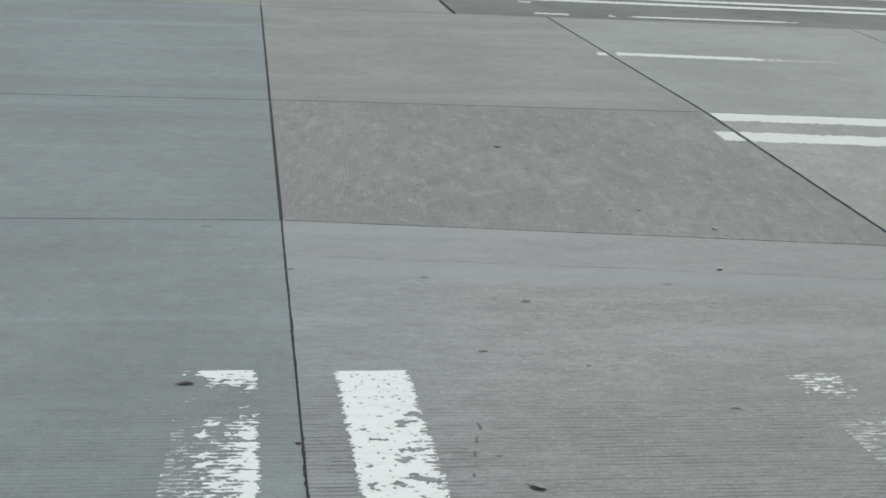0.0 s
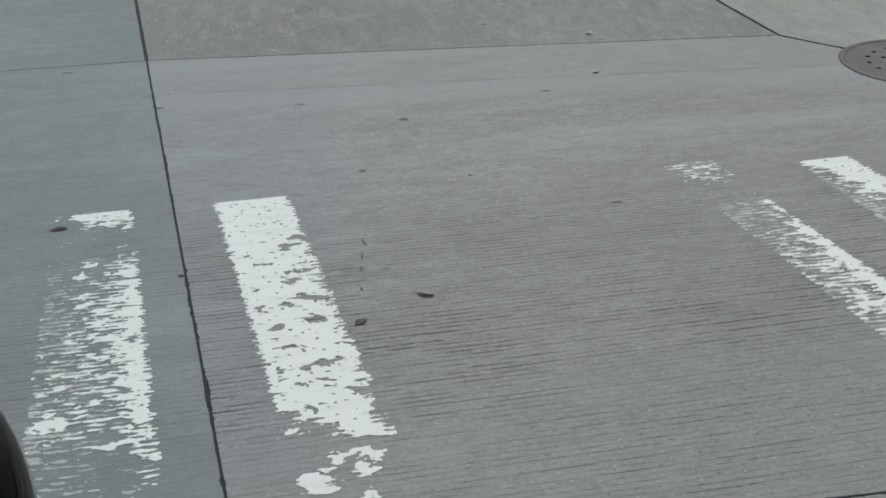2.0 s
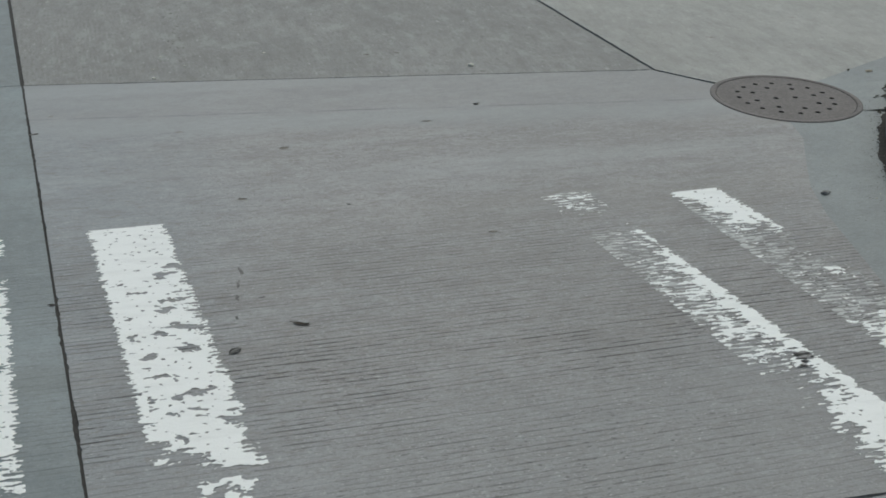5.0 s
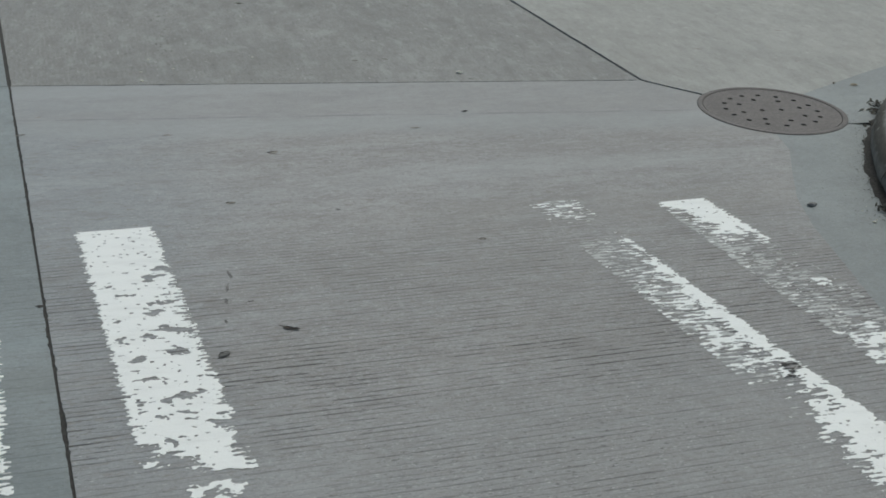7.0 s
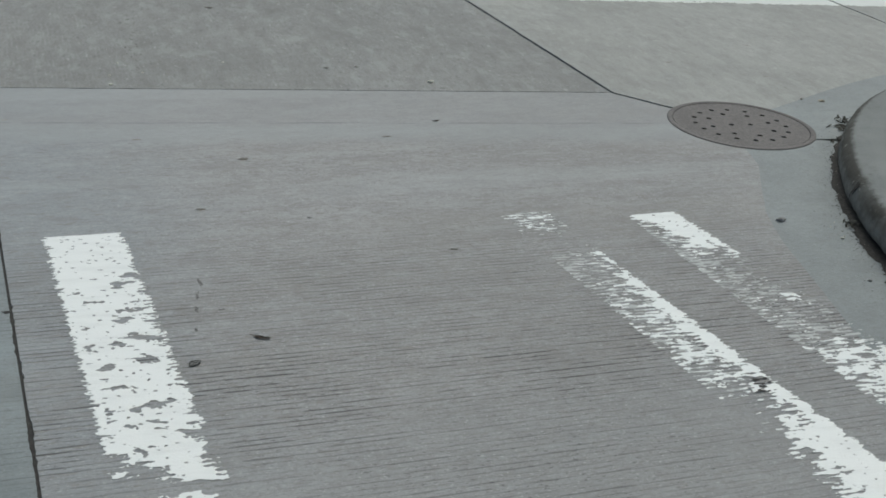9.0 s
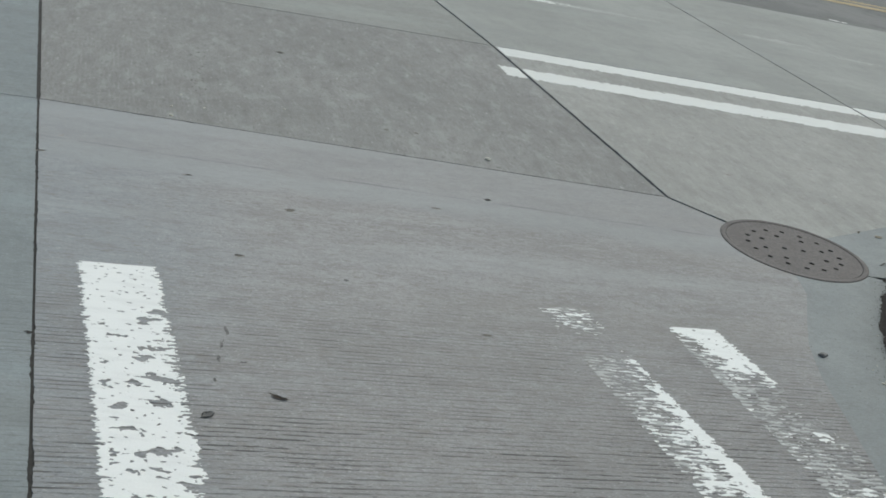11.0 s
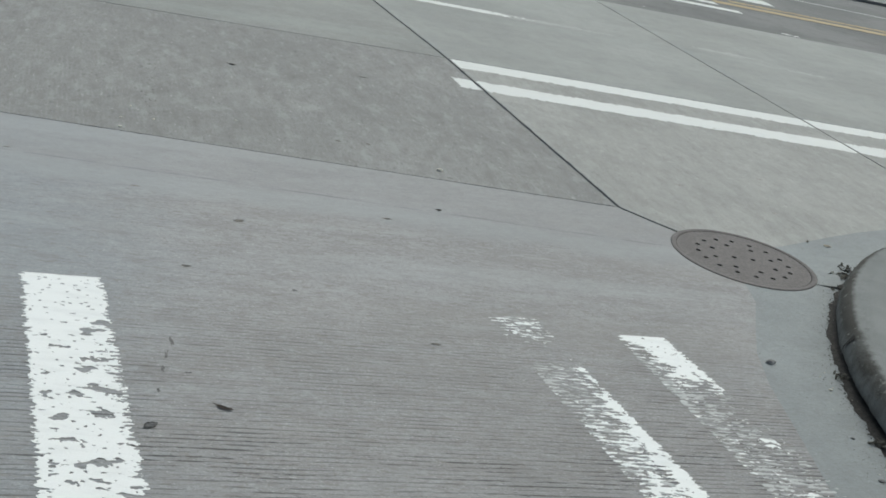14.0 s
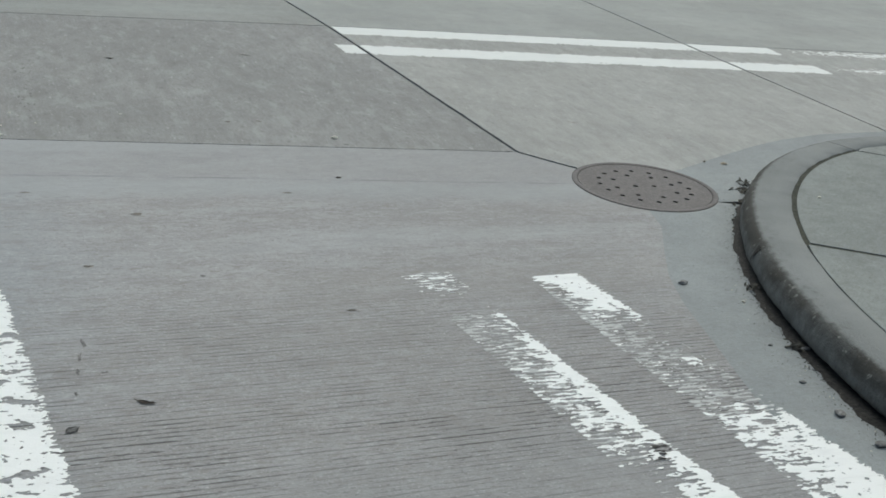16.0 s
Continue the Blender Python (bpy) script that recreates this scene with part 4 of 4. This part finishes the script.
lane(5.25, 4.05, 5.80, 4.00, 0.16, [(0, (-0.9, -0.3, -0.9)), (0.3, (-0.3, 0.3, -0.3)), (0.55, (-0.6, 0.0, -0.8))], "ghost of an old white line", FAINT, seed=37, height=0.0010)
lane(2.85, 4.178, 4.20, 4.155, 0.13, [(0, (0.2, 0.6, 0.2)), (0.7, (-0.2, 0.3, -0.2)), (1.3, (-0.9, -0.5, -0.9))], "ghost of an old white line", FAINT, seed=38, height=0.0010)


# ---- loose things ----
def leaf(x, y, length, width, turn, material, label, curl=0.35, lift=0.002, name="leaf"):
    """A dry leaf: a pointed blade, creased along its rib, its ends curled up, with a stalk."""
    bm, rows = bmesh.new(), []
    for i in range(11):
        t = i / 10
        half = width / 2 * (math.sin(math.pi * min(1, t * 1.04)) ** 0.75 if 0 < t < 0.96 else 0.03)
        wobs = [1 + 0.8 * noise.noise((x * 50, t * 7, 1 + k)) for k in (0, 5)]
        rise = 0.6 * curl * length * (t - 0.45) ** 2
        row = []
        for j in (-1, -0.5, 0, 0.5, 1):
            row.append(bm.verts.new(((t - 0.5) * length, j * half * wobs[j > 0] + 0.10 * width * math.sin(t * 5 + x * 9), lift + rise + abs(j) ** 1.5 * half * 0.2)))
        rows.append(row)
    for a, b in zip(rows, rows[1:]):
        for j in range(4):
            bm.faces.new((a[j], b[j], b[j + 1], a[j + 1]))
    bmesh.ops.solidify(bm, geom=bm.faces[:], thickness=0.0012)
    bmesh.ops.create_cone(bm, cap_ends=True, segments=6, radius1=0.0011, radius2=0.0008, depth=length * 0.16, matrix=Matrix.Translation((-length * 0.55, 0, lift + curl * length * 0.25)) @ Matrix.Rotation(radians(90), 4, "Y"))
    ob = part(name, bm, material, None, "", True)
    ob.matrix_world = pose(x, y, 0, 0, 0, turn) @ Matrix.Diagonal((0.80, 0.70, 0.75 if material is not FADED else 0.14, 1))
    return tagged(ob, label, "leaf", "fallen leaves")


def pebble(x, y, size, turn, label, material=STONE, flat=0.32, z=0.0):
    bm = bmesh.new()
    bmesh.ops.create_icosphere(bm, subdivisions=3, radius=1)
    for v in bm.verts:
        v.co *= 1 + 0.35 * noise.noise(v.co * 1.3 + Vector((x * 9, y * 7, 1)))
        v.co = Vector((v.co.x * size * 0.42, v.co.y * size * 0.30, (v.co.z + 0.75) * size * 0.5 * flat))
    ob = part("pebble", bm, material, None, "", True)
    ob.matrix_world = pose(x, y, z, 0, 0, turn)
    return tagged(ob, label, "pebble", "loose pebbles")


def stain(x, y, length, width, turn, label, material=GREASE, seed=0):
    """A flat spot of tar or chewing gum with a torn outline."""
    bm = bmesh.new()
    ring = []
    for k in range(26):
        a = 2 * math.pi * k / 26
        r = 0.9 + 0.85 * noise.noise((math.cos(a) * 1.6 + seed * 3.1, math.sin(a) * 1.6, seed)) + 0.15 * noise.noise((a * 4, seed, 2))
        ring.append(bm.verts.new((math.cos(a) * r * length / 3.2, math.sin(a) * r * width / 2.6, 0.0)))
    mid = bm.verts.new((0, 0, 0.0010))
    for k in range(26):
        bm.faces.new((ring[k - 1], ring[k], mid))
    ob = part("tar_spot", bm, material, None, "", True)
    ob.matrix_world = pose(x, y, 0.0010, 0, 0, turn)
    return tagged(ob, label, "stain", "stains")


leaf(0.889, -2.099, 0.062, 0.022, -24, DEAD, "dark brown curled leaf on grooved concrete")
leaf(0.716, -2.210, 0.052, 0.030, 48, STONE, "dark grey flattened leaf near the white bar", 0.10)
leaf(0.785, -1.257, 0.042, 0.026, 20, FADED, "small dark leaf on grey concrete", 0.2)
leaf(0.599, -0.614, 0.048, 0.020, 0, FADED, "small brown leaf on pale concrete", 0.25)
leaf(0.955, -0.817, 0.050, 0.036, 15, FADED, "flattened greyish-brown leaf on concrete", 0.1)
leaf(-0.105, -1.562, 0.064, 0.030, 8, GREASE, "dark grey leaf stuck beside a worn white bar", 0.12)
leaf(1.736, -0.428, 0.036, 0.020, 5, DEAD, "small dark leaf by a hairline joint", 0.3)
leaf(3.475, 0.185, 0.045, 0.018, -20, FADED, "small brown leaf on pale concrete", 0.25)
leaf(3.069, 0.410, 0.050, 0.020, -25, FADED, "small brown leaf on pale concrete", 0.25)
leaf(3.643, 0.730, 0.055, 0.022, -15, FADED, "small brown leaf on pale concrete", 0.25)
leaf(3.555, -0.185, 0.055, 0.040, 40, TAN, "pale tan leaf lying near the kerb", 0.1)
leaf(3.47, -0.16, 0.040, 0.016, 60, DEAD, "dark shrivelled leaf near the kerb", 0.3)
leaf(-0.290, -0.115, 0.055, 0.026, 0, FADED, "small brown leaf on bluish concrete", 0.2)
leaf(1.515, -1.607, 0.040, 0.022, 10, FADED, "faded leaf fragment on concrete", 0.12)
leaf(1.545, 0.298, 0.034, 0.016, -40, DEAD, "small dark leaf on brownish concrete", 0.3)
leaf(1.410, 0.280, 0.030, 0.018, 0, DEAD, "small dark leaf on brownish concrete", 0.3)
leaf(0.973, 1.318, 0.055, 0.024, -10, DEAD, "small dark leaf on brownish concrete", 0.3)
leaf(1.664, 1.509, 0.075, 0.028, -20, FADED, "brown leaf on brownish concrete", 0.2)
leaf(0.094, -0.575, 0.050, 0.020, 30, FADED, "brown leaf caught by a sealed joint", 0.2)
leaf(0.138, -0.390, 0.030, 0.016, 30, FADED, "brown leaf crumb by a sealed joint", 0.2)
leaf(1.505, -0.600, 0.060, 0.024, 5, FADED, "faded leaf pressed on concrete", 0.06)
leaf(3.86, -1.12, 0.07, 0.026, -10, FADED, "brown leaf on the corner pavement", 0.2, 0.122)
pebble(1.829, 0.075, 0.033, 0, "pale chip of stone by a hairline joint", CHIP, 0.4)
stain(1.86, -0.005, 0.05, 0.02, 0, "dark smear beside a pale chip of stone", seed=31)
pebble(2.680, -1.465, 0.043, 25, "dark pebble in the pale gutter", STONE)
pebble(2.698, -2.341, 0.046, 60, "dark pebble in the gutter by the kerb")
pebble(2.713, -2.503, 0.044, 10, "dark pebble in the gutter by the kerb")
pebble(2.833, -1.965, 0.034, 0, "small dark pebble near the kerb")
pebble(2.734, -1.927, 0.018, 0, "tiny dark pebble near the kerb")
pebble(2.699, -2.159, 0.024, 0, "tiny dark pebble near the kerb")
pebble(2.82, -1.62, 0.018, 0, "pale crumb of concrete near the kerb", CHIP)
pebble(3.52, -0.95, 0.019, 20, "pale crumb on the corner pavement", CHIP, 0.4, 0.119)
pebble(0.505, 0.03, 0.020, 0, "pale crumb of concrete by the joint", CHIP, 0.4)
rng = random.Random(41)
SCRAPE = plain("dull_scrape_mark", rgb(0.200, 0.198, 0.190), 0.85, 0.3, 70)
for k in range(22):
    f = rng.random()
    stain(0.57 + 0.05 * f + rng.gauss(0, 0.022), 1.12 - 0.88 * f, rng.uniform(0.018, 0.060), rng.uniform(0.008, 0.020), rng.uniform(60, 130), "dull dark scrape mark on rough concrete", SCRAPE, seed=50 + k)
for x, y in ((0.50, 0.16), (0.53, 0.34), (0.63, 0.20), (0.97, 0.36)):
    pebble(x, y, 0.013, 30, "white fleck of stone in rough concrete", CHIP, 0.3)
stain(0.752, -1.770, 0.018, 0.055, 10, "thin black tar drip on concrete", seed=1)
stain(0.742, -1.850, 0.014, 0.060, -4, "thin black tar drip on concrete", seed=2)
stain(0.735, -1.930, 0.016, 0.050, 4, "thin black tar drip on concrete", seed=3)
stain(0.728, -2.040, 0.014, 0.040, 0, "thin black tar drip on concrete", seed=4)
stain(0.80, -1.935, 0.030, 0.012, 10, "small black tar fleck on concrete", seed=5)
stain(1.112, -1.345, 0.030, 0.018, 20, "small black tar fleck on concrete", seed=7)
stain(0.262, -1.900, 0.040, 0.018, 0, "black sealant blot beside the joint", SEAL, 8)


# ---- waiting car ----
def rounded_box(sx, sy, sz, power, segments=40, rings=24):
    """A closed cushion-like body: a ball pushed towards a box."""
    bm = bmesh.new()
    bmesh.ops.create_uvsphere(bm, u_segments=segments, v_segments=rings, radius=1)
    for v in bm.verts:
        c = v.co.copy()
        m = (abs(c.x) ** power + abs(c.y) ** power + abs(c.z) ** power) ** (1 / power)
        c /= m
        v.co = Vector((c.x * sx / 2, c.y * sy / 2, c.z * sz / 2))
    return bm


def bevelled(x0, x1, y0, y1, z0, z1, r, segments=4):
    bm = bmesh.new()
    bmesh.ops.create_cube(bm, size=1, matrix=Matrix.Translation(((x0 + x1) / 2, (y0 + y1) / 2, (z0 + z1) / 2)) @ Matrix.Diagonal((x1 - x0, y1 - y0, z1 - z0, 1)))
    bmesh.ops.bevel(bm, geom=bm.edges[:], offset=r, segments=segments, profile=0.5, affect="EDGES")
    return bm


def car():
    ob = tagged(empty("car", (0.4, -5.2, 0)), "glossy black car beside the crossing, its rounded door mirror standing out", "car")
    local = Matrix.Translation((-0.4, 5.2, 0))

    def add(name, bm, material, label="", smooth=True, parent=None):
        bm.transform(local)
        return part(name, bm, material, parent or ob, label, smooth)

    # out of view: carries the mirror and darkens what it reflects
    add("body", bevelled(-1.9, 2.6, -6.2, -4.50, 0.24, 0.86, 0.10), LACQUER)
    # unseen top, back and posts, added to keep bright sky off the mirror
    add("unseen_roof", bevelled(-0.9, 2.1, -6.05, -4.60, 1.74, 1.82, 0.035), LACQUER)
    add("unseen_back_panel", bevelled(-0.4, 1.8, -6.1, -6.00, 0.84, 1.74, 0.03), TRIM)
    for x in (-0.5, 1.82):
        add("pillar", bevelled(x, x + 0.08, -6.0, -5.85, 0.84, 1.74, 0.02), TRIM)
    for x in (-1.25, 1.75):
        for y in (-4.65, -6.05):
            bm = bmesh.new()
            bmesh.ops.create_cone(bm, cap_ends=True, segments=48, radius1=0.33, radius2=0.33, depth=0.2, matrix=pose(x, y, 0.33, 90, 0, 0))
            bmesh.ops.bevel(bm, geom=[e for e in bm.edges if len(e.link_faces) == 2 and e.calc_face_angle(0) > 1], offset=0.03, segments=3, affect="EDGES")
            add("wheel", bm, RUBBER)
    x, y, z = MIRROR_AT
    facing = Matrix(((0.894, -0.255, 0.368, x), (0.447, 0.510, -0.735, y), (0.0, 0.822, 0.570, z), (0, 0, 0, 1)))
    bm = rounded_box(0.17, 0.19, 0.15, 2.05, 72, 48)
    bm.transform(facing)
    housing = add("mirror_housing", bm, LACQUER, "glossy black rounded door mirror housing")
    # a matt black disc paints in the shell's dark reflection of the cabin
    bm, rows = bmesh.new(), []
    for r in (0.0, 0.2, 0.4, 0.52, 0.60, 0.625, 0.63):
        h = 0.075 * math.sqrt(1 - r * r) + (0.0012 if r < 0.62 else -0.002)
        rows.append([bm.verts.new((0.085 * r * math.cos(math.pi * k / 32), 0.095 * r * math.sin(math.pi * k / 32), h)) for k in range(64)] if r else [bm.verts.new((0, 0, h))])
    for k in range(64):
        bm.faces.new((rows[0][0], rows[1][k - 1], rows[1][k]))
        for p, q in zip(rows[1:], rows[2:]):
            bm.faces.new((p[k], p[k - 1], q[k - 1], q[k]))
    bm.transform(facing)
    add("dark_reflection_disc", bm, TRIM, "matt black disc painting in the mirror shell's dark reflection", True, housing)
    bm = bmesh.new()
    a, b = Vector((x - 0.01, y - 0.01, z - 0.06)), Vector((x - 0.06, -4.56, 0.84))
    turn = (b - a).to_track_quat("Z", "Y").to_matrix().to_4x4()
    bmesh.ops.create_cone(bm, cap_ends=True, segments=20, radius1=0.022, radius2=0.036, depth=(b - a).length, matrix=Matrix.Translation((a + b) / 2) @ turn)
    add("mirror_arm", bm, TRIM, "matt black mirror arm")
    return ob


MIRROR_AT = (0.3925, -4.3655, 1.158)
car()
